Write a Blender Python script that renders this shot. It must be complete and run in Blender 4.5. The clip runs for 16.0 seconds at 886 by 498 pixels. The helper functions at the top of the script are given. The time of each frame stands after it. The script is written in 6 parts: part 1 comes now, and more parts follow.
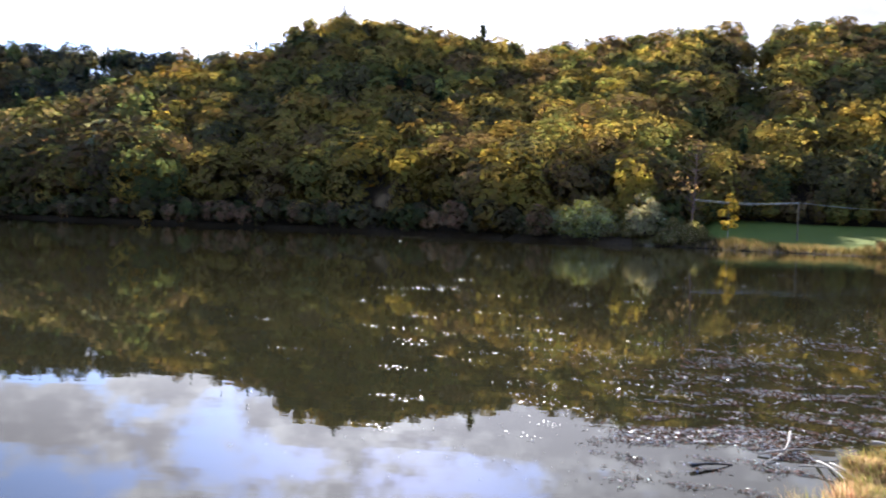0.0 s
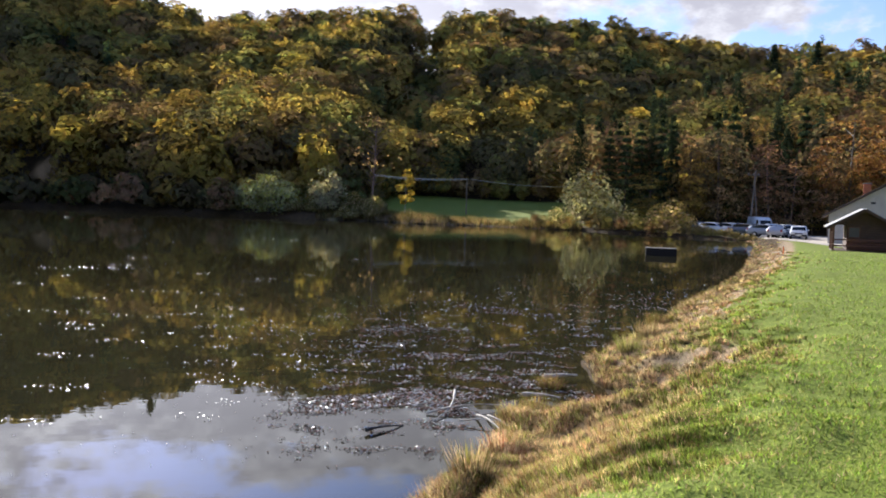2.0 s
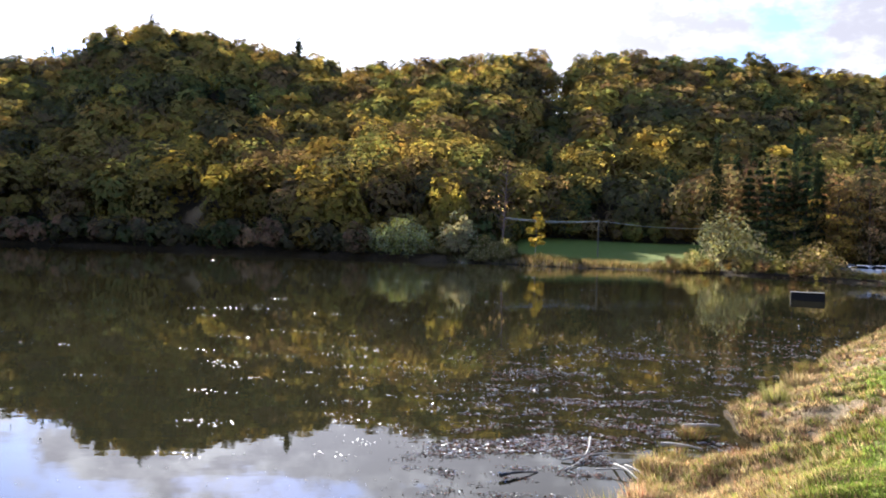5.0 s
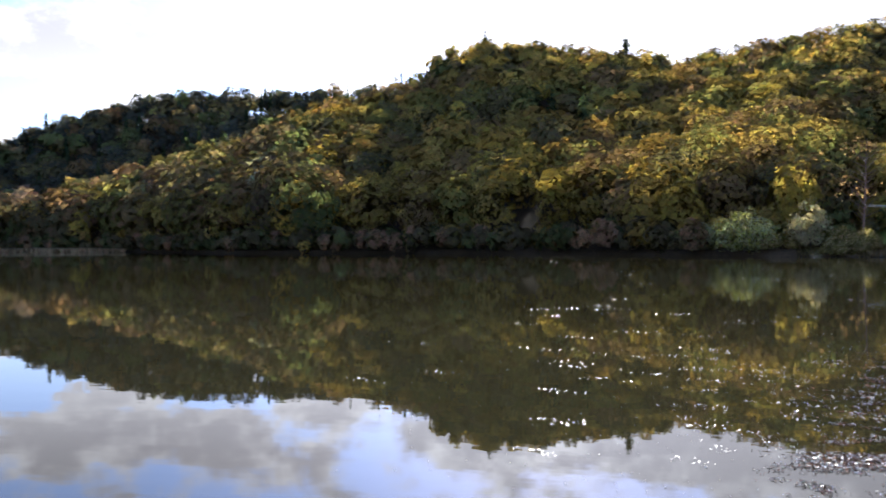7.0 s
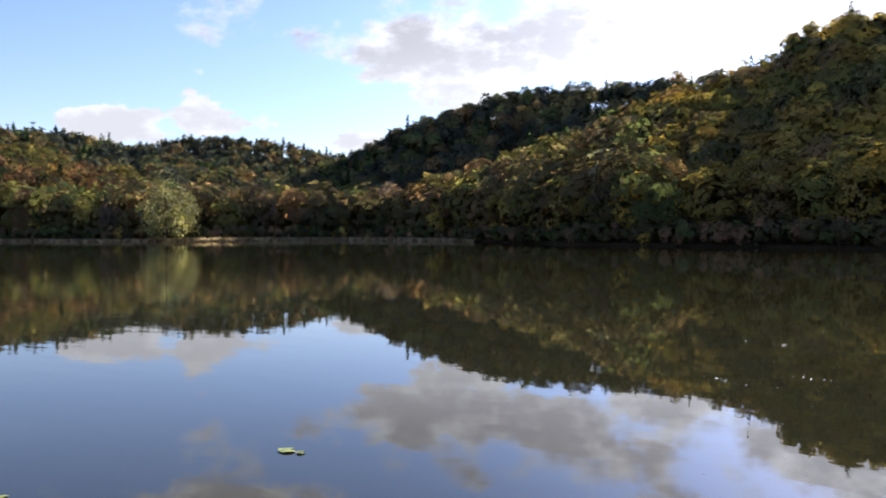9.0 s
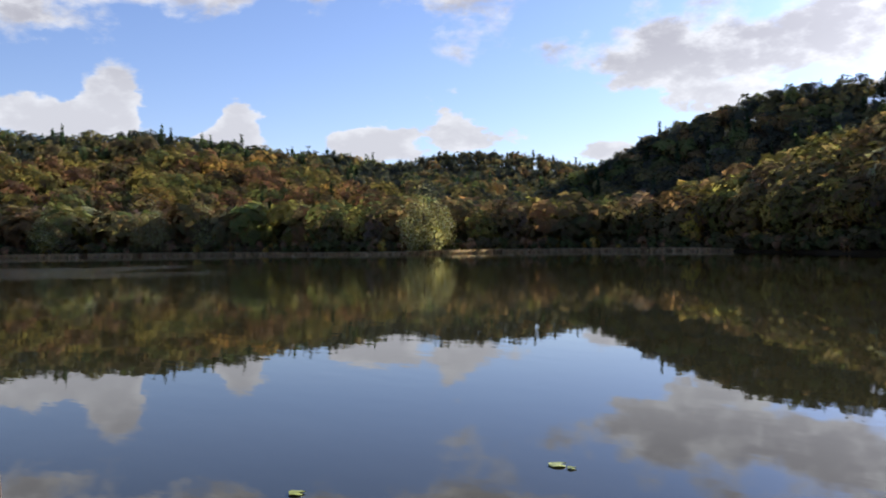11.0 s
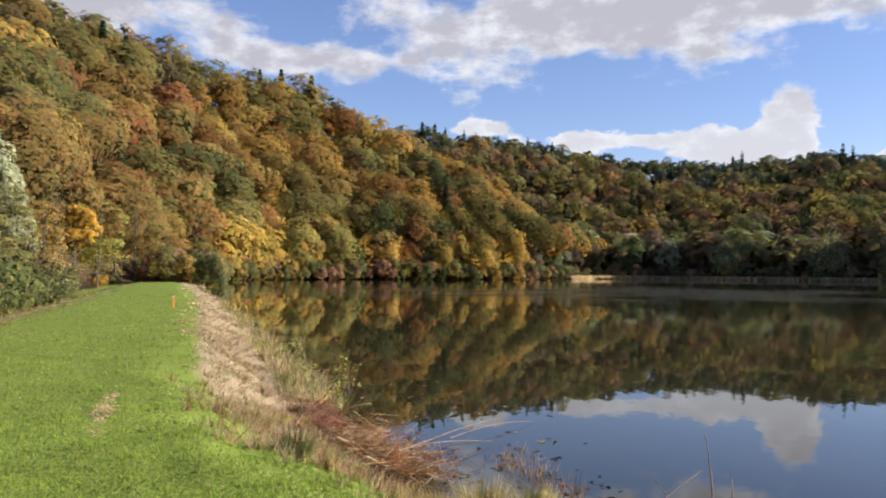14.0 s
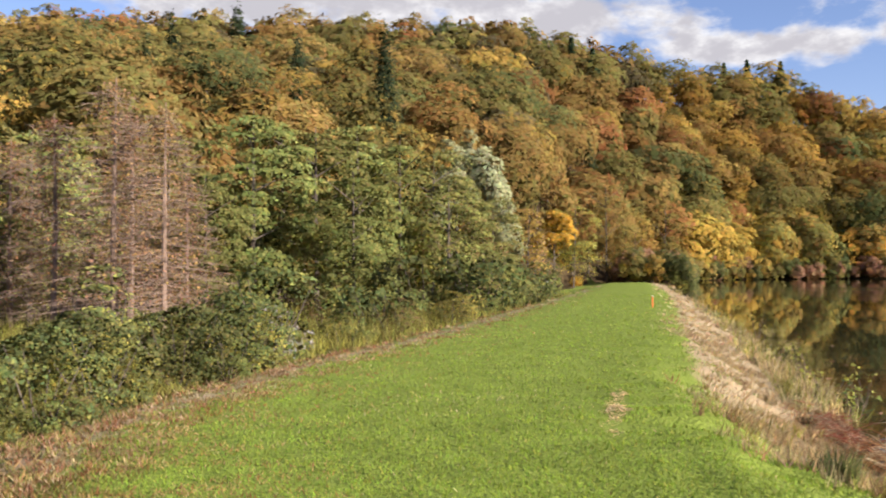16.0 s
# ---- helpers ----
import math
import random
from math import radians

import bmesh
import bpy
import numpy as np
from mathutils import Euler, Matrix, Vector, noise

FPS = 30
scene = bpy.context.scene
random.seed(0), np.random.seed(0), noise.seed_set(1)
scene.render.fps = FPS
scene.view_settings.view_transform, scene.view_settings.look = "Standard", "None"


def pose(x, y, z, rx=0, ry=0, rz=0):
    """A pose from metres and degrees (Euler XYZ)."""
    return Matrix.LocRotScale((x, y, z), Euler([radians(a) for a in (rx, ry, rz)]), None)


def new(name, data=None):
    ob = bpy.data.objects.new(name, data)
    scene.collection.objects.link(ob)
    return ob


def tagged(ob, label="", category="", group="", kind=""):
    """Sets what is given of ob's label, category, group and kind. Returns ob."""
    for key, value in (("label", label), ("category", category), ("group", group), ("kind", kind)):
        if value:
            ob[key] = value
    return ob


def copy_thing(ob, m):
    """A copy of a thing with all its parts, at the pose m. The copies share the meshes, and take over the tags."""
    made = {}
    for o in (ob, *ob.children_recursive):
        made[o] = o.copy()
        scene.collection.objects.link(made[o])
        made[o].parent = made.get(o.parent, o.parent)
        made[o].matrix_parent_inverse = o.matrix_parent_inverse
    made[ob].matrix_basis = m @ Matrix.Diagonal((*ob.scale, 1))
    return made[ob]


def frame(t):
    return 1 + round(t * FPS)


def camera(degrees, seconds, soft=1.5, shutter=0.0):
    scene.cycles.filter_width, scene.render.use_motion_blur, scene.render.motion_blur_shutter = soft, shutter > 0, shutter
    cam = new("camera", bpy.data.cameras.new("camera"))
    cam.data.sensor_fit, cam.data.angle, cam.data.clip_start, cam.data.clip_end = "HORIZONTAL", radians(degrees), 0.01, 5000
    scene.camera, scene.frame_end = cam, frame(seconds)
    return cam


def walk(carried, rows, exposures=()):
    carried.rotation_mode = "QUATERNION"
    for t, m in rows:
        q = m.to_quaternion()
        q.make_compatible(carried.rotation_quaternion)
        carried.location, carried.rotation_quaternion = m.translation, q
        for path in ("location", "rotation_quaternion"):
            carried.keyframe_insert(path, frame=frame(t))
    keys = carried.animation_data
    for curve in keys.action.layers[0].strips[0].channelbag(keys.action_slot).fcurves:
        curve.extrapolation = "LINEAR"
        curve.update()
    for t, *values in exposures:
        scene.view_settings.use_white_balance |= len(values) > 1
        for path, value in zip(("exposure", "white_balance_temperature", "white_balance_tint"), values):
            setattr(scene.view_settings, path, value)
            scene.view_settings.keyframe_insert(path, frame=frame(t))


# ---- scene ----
cam = camera(55.51, 16.0, soft=1.85, shutter=0.15)
PATH = [
    (0.0, pose(0.057, -0.059, 2.809, 88.03, -1.86, 3.72)),
    (0.5, pose(0.103, -0.087, 2.808, 87.37, -2.18, -7.40)),
    (1.0, pose(0.141, -0.065, 2.806, 87.16, -2.53, -15.05)),
    (1.5, pose(0.154, -0.050, 2.805, 86.98, -2.04, -17.16)),
    (2.0, pose(0.169, -0.061, 2.808, 86.99, -1.93, -17.50)),
    (2.5, pose(0.167, -0.071, 2.812, 87.37, -1.79, -17.12)),
    (3.0, pose(0.168, -0.071, 2.812, 87.67, -1.65, -15.59)),
    (3.2, pose(0.165, -0.063, 2.816, 87.79, -1.59, -15.11)),
    (5.3, pose(0.110, -0.046, 2.815, 89.77, -1.52, -6.65)),
    (5.5, pose(0.104, -0.043, 2.804, 89.86, -1.27, -5.01)),
    (6.0, pose(0.041, -0.018, 2.817, 90.23, -0.86, 0.58)),
    (6.5, pose(0.018, 0.015, 2.803, 89.73, 0.03, 6.54)),
    (7.0, pose(-0.054, 0.067, 2.804, 89.39, 0.56, 13.75)),
    (7.5, pose(-0.141, 0.073, 2.810, 89.52, 0.40, 19.03)),
    (8.0, pose(-0.250, 0.075, 2.833, 89.34, -0.22, 24.74)),
    (8.5, pose(-0.307, -0.036, 2.836, 89.07, -0.18, 31.00)),
    (8.7, pose(-0.335, -0.057, 2.832, 89.04, -0.16, 33.34)),
    (10.8, pose(-0.661, -0.097, 2.845, 89.42, 1.16, 51.36)),
    (11.0, pose(-0.685, -0.109, 2.841, 89.80, 0.69, 53.36)),
    (11.5, pose(-0.714, -0.139, 2.847, 90.77, -1.01, 60.46)),
    (12.0, pose(-0.778, -0.229, 2.830, 90.70, -0.38, 68.11)),
    (12.5, pose(-0.794, -0.269, 2.797, 90.60, 0.24, 75.64)),
    (13.0, pose(-0.798, -0.388, 2.761, 90.90, 0.46, 83.69)),
    (13.5, pose(-0.794, -0.487, 2.794, 91.13, 0.44, 90.61)),
    (14.0, pose(-0.876, -0.619, 2.774, 91.54, -0.39, 97.13)),
    (14.5, pose(-0.967, -0.734, 2.763, 91.64, 0.13, 103.15)),
    (15.0, pose(-1.024, -0.889, 2.755, 91.62, 0.22, 110.89)),
    (15.5, pose(-1.148, -1.068, 2.736, 91.52, -0.01, 119.61)),
    (16.0, pose(-1.229, -1.271, 2.731, 91.53, 0.24, 128.09)),
]
SKY_STRENGTH = 0.06
LEAF_COUNTS = (3400, 1050, 400, 150, 60)
EXPOSURES = [(0.0, 1.85, 6000, 12), (0.6, 1.55, 6000, 12), (1.5, 1.38, 6100, 12), (3.0, 1.38, 6100, 12), (5.3, 1.8, 6000, 12), (6.0, 1.85, 6000, 12), (7.5, 1.7, 6000, 12), (8.5, 1.48, 6100, 11), (11.0, 1.12, 6150, 10), (13.0, 1.08, 6100, 10), (14.5, 1.28, 6300, 10), (16.0, 1.36, 6550, 10)]
walk(cam, PATH, EXPOSURES)

# ---- world, sun ----
SUN_AZ, SUN_EL = 6.6, 21.9
sun_dir = Vector((-math.sin(radians(SUN_AZ)) * math.cos(radians(SUN_EL)), math.cos(radians(SUN_AZ)) * math.cos(radians(SUN_EL)), math.sin(radians(SUN_EL))))
sun_data = bpy.data.lights.new("sun", "SUN")
sun_data.energy, sun_data.angle, sun_data.color = 5.0, radians(0.6), (1.0, 0.93, 0.82)
sun = new("sun", sun_data)
sun.matrix_world = Matrix.Translation((0, 0, 60)) @ sun_dir.to_track_quat("Z", "Y").to_matrix().to_4x4()


class Nodes:
    """Short way to write node trees."""

    def __init__(self, tree):
        self.tree = tree
        tree.nodes.clear()

    def node(self, kind, ins=(), **props):
        n = self.tree.nodes.new(kind)
        for k, v in props.items():
            if k == "operation":
                n.operation = v
            elif k == "data_type":
                n.data_type = v
            elif k == "blend_type":
                n.blend_type = v
            elif k == "attribute_name":
                n.attribute_name = v
            elif k == "interpolation_type":
                n.interpolation_type = v
            elif k == "feature":
                n.feature = v
            elif k == "noise_dimensions":
                n.noise_dimensions = v
        for k, v in (ins.items() if isinstance(ins, dict) else enumerate(ins)):
            if v is None:
                continue
            if isinstance(v, bpy.types.NodeSocket):
                self.tree.links.new(v, n.inputs[k])
            else:
                n.inputs[k].default_value = v
        return n

    def math(self, op, *ins):
        return self.node("ShaderNodeMath", ins, operation=op).outputs[0]

    def noise(self, vec, scale, detail=4.0, rough=0.55, warp=0.0):
        return self.node("ShaderNodeTexNoise", {"Vector": vec, "Scale": scale, "Detail": detail, "Roughness": rough, "Distortion": warp}).outputs[0]

    def ramp(self, fac, lo, hi, a=0.0, b=1.0):
        return self.node("ShaderNodeMapRange", {0: fac, 1: lo, 2: hi, 3: a, 4: b}, interpolation_type="SMOOTHSTEP").outputs[0]

    def mix(self, fac, a, b, how="MIX"):
        n = self.node("ShaderNodeMix", data_type="RGBA", blend_type=how)
        for k, v in ((0, fac), (6, a), (7, b)):
            if isinstance(v, bpy.types.NodeSocket):
                self.tree.links.new(v, n.inputs[k])
            else:
                n.inputs[k].default_value = (*v, 1.0) if isinstance(v, tuple) and len(v) == 3 else v
        return n.outputs[2]


# Clouds: azimuth and height of the middle, half width, half height (degrees), weight
CLOUDS = [(74.8, 10.1, 1.8, 2.2, .75), (76.8, 7.8, 4.4, 1.2, .75), (67.2, 7.9, 1.7, 1.7, .75), (68.6, 6.8, 3.0, .8, .6), (86, 8.8, 4.5, .8, .6), (95, 9.7, 2.5, .6, .5), (58.5, 6.9, 2.6, 1.2, .65), (51.8, 7.2, 2.8, 1.3, .72),
          (42, 6.2, 2.5, 1.0, .65), (33, 12.0, 9.5, 2.3, .55), (60, 18.3, 16, 2.4, .7), (88, 16.6, 13, 2.5, .75), (79, 14.0, 2.4, 1.0, .35),
          (107, 13.9, 6.5, 1.0, .5), (120, 16.0, 7, 1.7, .55), (140, 18, 16, 3, .5), (10, 15, 26, 7, .34), (-22, 14, 18, 5, .36), (-38, 13.0, 6, 2.4, .35), (125, 22, 40, 4, .35), (-8, 10, 20, 5, .3)]
world = bpy.data.worlds.new("sky")
scene.world = world
world.use_nodes = True
w = Nodes(world.node_tree)
sky = w.node("ShaderNodeTexSky")
sky.sky_type, sky.sun_disc = "NISHITA", False
sky.sun_elevation, sky.sun_rotation = radians(SUN_EL), radians(-SUN_AZ)
sky.air_density, sky.dust_density, sky.ozone_density = 1.0, 0.15, 3.0
way = w.node("ShaderNodeTexCoord").outputs["Generated"]
xyz = w.node("ShaderNodeSeparateXYZ", [way]).outputs
az = w.math("MULTIPLY", w.math("ARCTAN2", w.math("MULTIPLY", xyz[0], -1.0), xyz[1]), 180 / math.pi)
el = w.math("MULTIPLY", w.math("ARCSINE", xyz[2]), 180 / math.pi)
mapped = w.node("ShaderNodeMapping", {"Vector": way, "Scale": (1.0, 1.0, 1.9)}).outputs[0]
n1 = w.noise(mapped, 9.0, 9.0, 0.57, 0.1)
cover = w.math("MULTIPLY", w.math("SUBTRACT", n1, 0.5), 1.9)
for a0, e0, wa, we, amp in CLOUDS:
    da = w.math("POWER", w.math("ABSOLUTE", w.math("DIVIDE", w.math("SUBTRACT", az, a0), wa)), 2.0)
    de = w.math("POWER", w.math("ABSOLUTE", w.math("DIVIDE", w.math("SUBTRACT", el, e0), we)), 2.0)
    cover = w.math("MULTIPLY_ADD", w.math("POWER", 0.36788, w.math("ADD", da, de)), amp * 1.25, cover)
puff = w.math("MULTIPLY", w.math("SUBTRACT", w.noise(mapped, 34.0, 4.0, 0.55), 0.5), 0.55)
cover = w.math("ADD", cover, w.math("MULTIPLY", puff, w.ramp(el, 9.0, 13.0, 1.0, 0.35)))
alpha = w.node("ShaderNodeMapRange", {0: cover, 1: w.ramp(el, 9.0, 13.0, 0.3, 0.2), 2: w.ramp(el, 9.0, 13.0, 0.44, 0.54), 3: 0.0, 4: 1.0}, interpolation_type="SMOOTHSTEP").outputs[0]
inner = w.ramp(w.math("ADD", w.math("MULTIPLY", cover, 0.5), w.math("MULTIPLY", w.noise(mapped, 22.0, 6.0, 0.6), 1.1)), 0.52, 0.98)
inner = w.math("MULTIPLY", inner, w.ramp(el, 8.5, 13.5, 0.55, 1.0))
# thick parts seen from below turn grey, thin edges stay white; forward scattering brightens them round the sun
glow = w.node("ShaderNodeVectorMath", [way, tuple(sun_dir)], operation="DOT_PRODUCT").outputs["Value"]
glow = w.math("POWER", w.math("MAXIMUM", glow, 0.0), 16.0)
white = w.mix(inner, (7.0, 7.0, 7.3), (4.0, 3.95, 4.4))
halo = w.math("MULTIPLY_ADD", glow, 1.4, 1.0)
white = w.mix(1.0, white, w.node("ShaderNodeCombineColor", [halo, w.math("MULTIPLY", halo, 0.99), w.math("MULTIPLY", halo, 0.97)]).outputs[0], "MULTIPLY")
clear = w.mix(1.0, sky.outputs[0], (1.26, 1.1, 1.24), "MULTIPLY")
clear = w.mix(1.0, clear, w.node("ShaderNodeCombineColor", [halo, halo, halo]).outputs[0], "MULTIPLY")
both = w.mix(alpha, clear, white)
back = w.node("ShaderNodeBackground", [both, SKY_STRENGTH])
out = w.node("ShaderNodeOutputWorld", [back.outputs[0]])


# ---- materials ----
def material(name):
    m = bpy.data.materials.new(name)
    m.use_nodes = True
    return m, Nodes(m.node_tree)


def finish(n, shader):
    n.node("ShaderNodeOutputMaterial", [shader])


def principled(n, color, rough=0.8, metal=0.0, normal=None, **more):
    ins = {"Base Color": color, "Roughness": rough, "Metallic": metal}
    if normal is not None:
        ins["Normal"] = normal
    for k, v in more.items():
        ins[k.replace("_", " ")] = v
    if isinstance(color, tuple) and len(color) == 3:
        ins["Base Color"] = (*color, 1.0)
    return n.node("ShaderNodeBsdfPrincipled", ins).outputs[0]


def plain(name, color, rough=0.7, metal=0.0, scale=6.0, vary=0.25, bump=0.15):
    """A surface of one colour with blotches, grain and fine relief."""
    m, n = material(name)
    at = n.node("ShaderNodeTexCoord").outputs["Object"]
    big, fine = n.noise(at, scale, 4), n.noise(at, scale * 14, 3)
    tone = n.math("ADD", n.math("MULTIPLY", big, 0.65), n.math("MULTIPLY", fine, 0.35))
    tone = n.ramp(tone, 0.3, 0.7, 1 - vary, 1 + vary)
    col = n.mix(1.0, color, n.node("ShaderNodeCombineColor", [tone, tone, tone]).outputs[0], "MULTIPLY")
    nor = n.node("ShaderNodeBump", {"Strength": bump, "Distance": 0.02, "Height": fine}).outputs[0]
    finish(n, principled(n, col, n.ramp(big, 0.3, 0.7, max(rough - 0.12, 0.03), min(rough + 0.12, 1)), metal, nor))
    return m


def foliage_material(name, sprays):
    """Leaves: their colour comes with the mesh, shifted a little from tree to tree; light shines through them, and sprays have gaps."""
    m, n = material(name)
    tint = n.node("ShaderNodeAttribute", attribute_name="tint").outputs["Color"]
    rnd = n.node("ShaderNodeObjectInfo").outputs["Random"]
    at = n.node("ShaderNodeNewGeometry").outputs["Position"]
    hue = n.math("ADD", n.ramp(rnd, 0, 1, -0.018, 0.018), 0.5)
    val = n.math("ADD", n.ramp(rnd, 0, 1, 0.85, 1.2), n.math("MULTIPLY", n.math("SUBTRACT", n.noise(at, 0.45, 3), 0.5), 0.5))
    val = n.math("MULTIPLY", val, n.ramp(n.noise(at, 1.6, 2, 0.6), 0.3, 0.7, 0.78, 1.2))
    col = n.node("ShaderNodeHueSaturation", {"Hue": hue, "Saturation": 1.0, "Value": val, "Color": tint}).outputs[0]
    # each leaf is shaded as part of the bough that it sits on
    bough = n.node("ShaderNodeAttribute", attribute_name="bough").outputs["Vector"]
    turn = n.node("ShaderNodeVectorTransform", [bough])
    turn.vector_type, turn.convert_from, turn.convert_to = "NORMAL", "OBJECT", "WORLD"
    # a leaf throws back about as much light as it lets through
    d = n.node("ShaderNodeBsdfDiffuse", [n.mix(1.0, col, (0.72, 0.72, 0.72), "MULTIPLY"), 0.9, turn.outputs[0]]).outputs[0]
    t = n.node("ShaderNodeBsdfTranslucent", [n.mix(1.0, col, (0.92, 0.84, 0.56) if sprays else (0.8, 0.77, 0.6), "MULTIPLY"), turn.outputs[0]]).outputs[0]
    leaf = n.node("ShaderNodeAddShader", [d, t]).outputs[0]
    if sprays:
        gap = n.math("GREATER_THAN", n.noise(at, 5.5, 2, 0.6), 0.545)
        leaf = n.node("ShaderNodeMixShader", [gap, leaf, n.node("ShaderNodeBsdfTransparent").outputs[0]]).outputs[0]
    finish(n, leaf)
    return m


def water_material():
    m, n = material("lake_water")
    at = n.node("ShaderNodeNewGeometry").outputs["Position"]
    long = n.node("ShaderNodeMapping", {"Vector": at, "Rotation": (0, 0, 0.5), "Scale": (0.55, 1.3, 1.0)}).outputs[0]
    small = n.noise(long, 1.1, 3, 0.5)
    big = n.noise(at, 0.09, 2, 0.5)
    # light airs ruffle some stretches more than others
    calm = n.ramp(n.noise(at, 0.013, 3, 0.5), 0.42, 0.62, 0.25, 1.0)
    # a breeze roughens one stretch towards the far shore
    gust = n.node("ShaderNodeVectorMath", [at, (-128.0, 8.0, 0.0)], operation="DISTANCE").outputs["Value"]
    gust = n.math("MULTIPLY", n.ramp(gust, 12, 62, 1.0, 0.0), n.ramp(n.noise(at, 0.035, 3), 0.38, 0.6))
    calm = n.math("ADD", calm, n.math("MULTIPLY", gust, 4.5))
    nor = n.node("ShaderNodeBump", {"Strength": n.math("MULTIPLY", calm, 0.05), "Distance": 0.12, "Height": small}).outputs[0]
    nor = n.node("ShaderNodeBump", {"Strength": 0.012, "Distance": 1.0, "Height": big, "Normal": nor}).outputs[0]
    murk = n.mix(n.noise(at, 0.25, 4), (0.016, 0.016, 0.008), (0.03, 0.026, 0.012))
    finish(n, principled(n, murk, n.ramp(calm, 0.25, 3.0, 0.012, 0.13), 0.0, nor, IOR=1.333))
    return m


def ground_material():
    """Mown grass, dry bank and the litter of the wood; how much of each lies at a place comes with the mesh."""
    m, n = material("ground")
    cov = n.node("ShaderNodeSeparateColor", [n.node("ShaderNodeAttribute", attribute_name="cover").outputs["Color"]]).outputs
    at = n.node("ShaderNodeNewGeometry").outputs["Position"]
    fine, mid, big = n.noise(at, 22, 4, 0.65), n.noise(at, 2.2, 4, 0.6), n.noise(at, 0.22, 4)
    lawn = n.mix(n.ramp(fine, 0.3, 0.72), (0.095, 0.122, 0.022), (0.25, 0.3, 0.053))
    lawn = n.mix(n.ramp(mid, 0.42, 0.72, 0, 0.55), lawn, (0.228, 0.28, 0.052))
    lawn = n.mix(n.ramp(big, 0.4, 0.75, 0, 0.4), lawn, (0.165, 0.213, 0.027))
    dry = n.mix(n.ramp(fine, 0.3, 0.7), (0.2, 0.15, 0.088), (0.42, 0.325, 0.2))
    dry = n.mix(n.ramp(mid, 0.4, 0.65, 0, 0.7), dry, (0.36, 0.25, 0.15))
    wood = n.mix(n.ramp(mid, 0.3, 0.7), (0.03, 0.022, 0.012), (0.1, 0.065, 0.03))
    edge = n.math("MULTIPLY", n.math("SUBTRACT", mid, 0.5), 0.9)
    col = n.mix(n.ramp(n.math("ADD", cov[1], edge), 0.35, 0.65), lawn, dry)
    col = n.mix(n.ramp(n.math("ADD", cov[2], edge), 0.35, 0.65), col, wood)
    nor = n.node("ShaderNodeBump", {"Strength": 0.8, "Distance": 0.05, "Height": n.math("ADD", fine, n.math("MULTIPLY", mid, 1.5))}).outputs[0]
    finish(n, principled(n, col, 0.95, 0.0, nor, Specular_IOR_Level=0.08))
    return m


LEAVES, BLADES, WATER, GROUND = foliage_material("leaves", True), foliage_material("grass_blades", False), water_material(), ground_material()
BARK = plain("bark", (0.10, 0.075, 0.055), 0.9, 0, 3.0, 0.45, 0.6)
PALE_BARK = plain("pale_bark", (0.34, 0.31, 0.26), 0.85, 0, 3.0, 0.4, 0.4)

# ---- the lie of the land ----
EYE = 2.8


def table(pairs, a):
    p = np.array(pairs, float)
    return np.interp(a, p[:, 0], p[:, 1])


def smooth(e0, e1, v):
    t = np.clip((v - e0) / (e1 - e0), 0, 1)
    return t * t * (3 - 2 * t)


def azimuth(x, y):
    a = np.degrees(np.arctan2(-x, y))
    return np.where(a < -60, a + 360, a)


# distance of the far shore by azimuth
FAR_SHORE = [(-38, 100), (-33, 97), (-30, 103), (-26, 114), (-22, 115), (-18, 114), (-14, 125), (-8, 126), (-1, 138), (7, 160), (14, 175), (22, 192), (27, 205),
             (31, 240), (36, 305), (44, 345), (52, 320), (59, 305), (64, 345), (71, 365), (81, 375), (87, 385), (90, 345), (92, 318), (95, 302), (104, 283), (110, 256), (113, 225)]
# the near bank, from the car park past the camera and along the dam
NEAR_BANK = [(57, 74), (50, 64), (36.4, 46.8), (23.9, 31.6), (14.5, 21.7), (12.6, 19.4), (10.2, 16.7), (8.7, 15.1), (7.4, 14.0), (6.65, 12.25), (6.5, 11.3), (5.9, 10.5), (5.0, 10.35), (4.6, 10.5), (4.1, 10.1), (3.85, 9.3), (3.3, 8.6), (2.5, 7.75), (1.9, 6.9), (0.9, 6.2),
             (-0.8, 5.7), (-4.3, 5.0), (-7.1, 3.1), (-8.5, 0.6), (-10.3, -1.2), (-11.2, -2.2), (-12.6, -2.8), (-14.2, -3.65), (-16.4, -4.35), (-19.8, -5.75), (-25.5, -8.3), (-36.4, -12.9), (-59.7, -23.3), (-106, -44.7), (-150, -64)]


def lake_outline():
    pts = [(-math.sin(radians(a)) * r, math.cos(radians(a)) * r) for a, r in
           ((a, float(table(FAR_SHORE, a)) + 5 * noise.noise((a * 0.31, 3.3, 0)) + 2.5 * noise.noise((a * 1.1, 7.1, 0))) for a in np.arange(-37.5, 113, 1.5))]
    near = [Vector((x, y, 0)) for x, y in NEAR_BANK]
    for i in range(len(near) - 1, 0, -1):
        a, b = near[i], near[i - 1]
        steps = max(1, min(8, int((b - a).length / 0.8)))
        for k in range(steps):
            p = a.lerp(b, k / steps)
            wob = 0.28 * noise.noise((p.x * 0.9, p.y * 0.9, 0.5))
            pts.append((p.x + wob, p.y + wob))
    pts.append(NEAR_BANK[0])
    return np.array(pts)


LAKE = lake_outline()


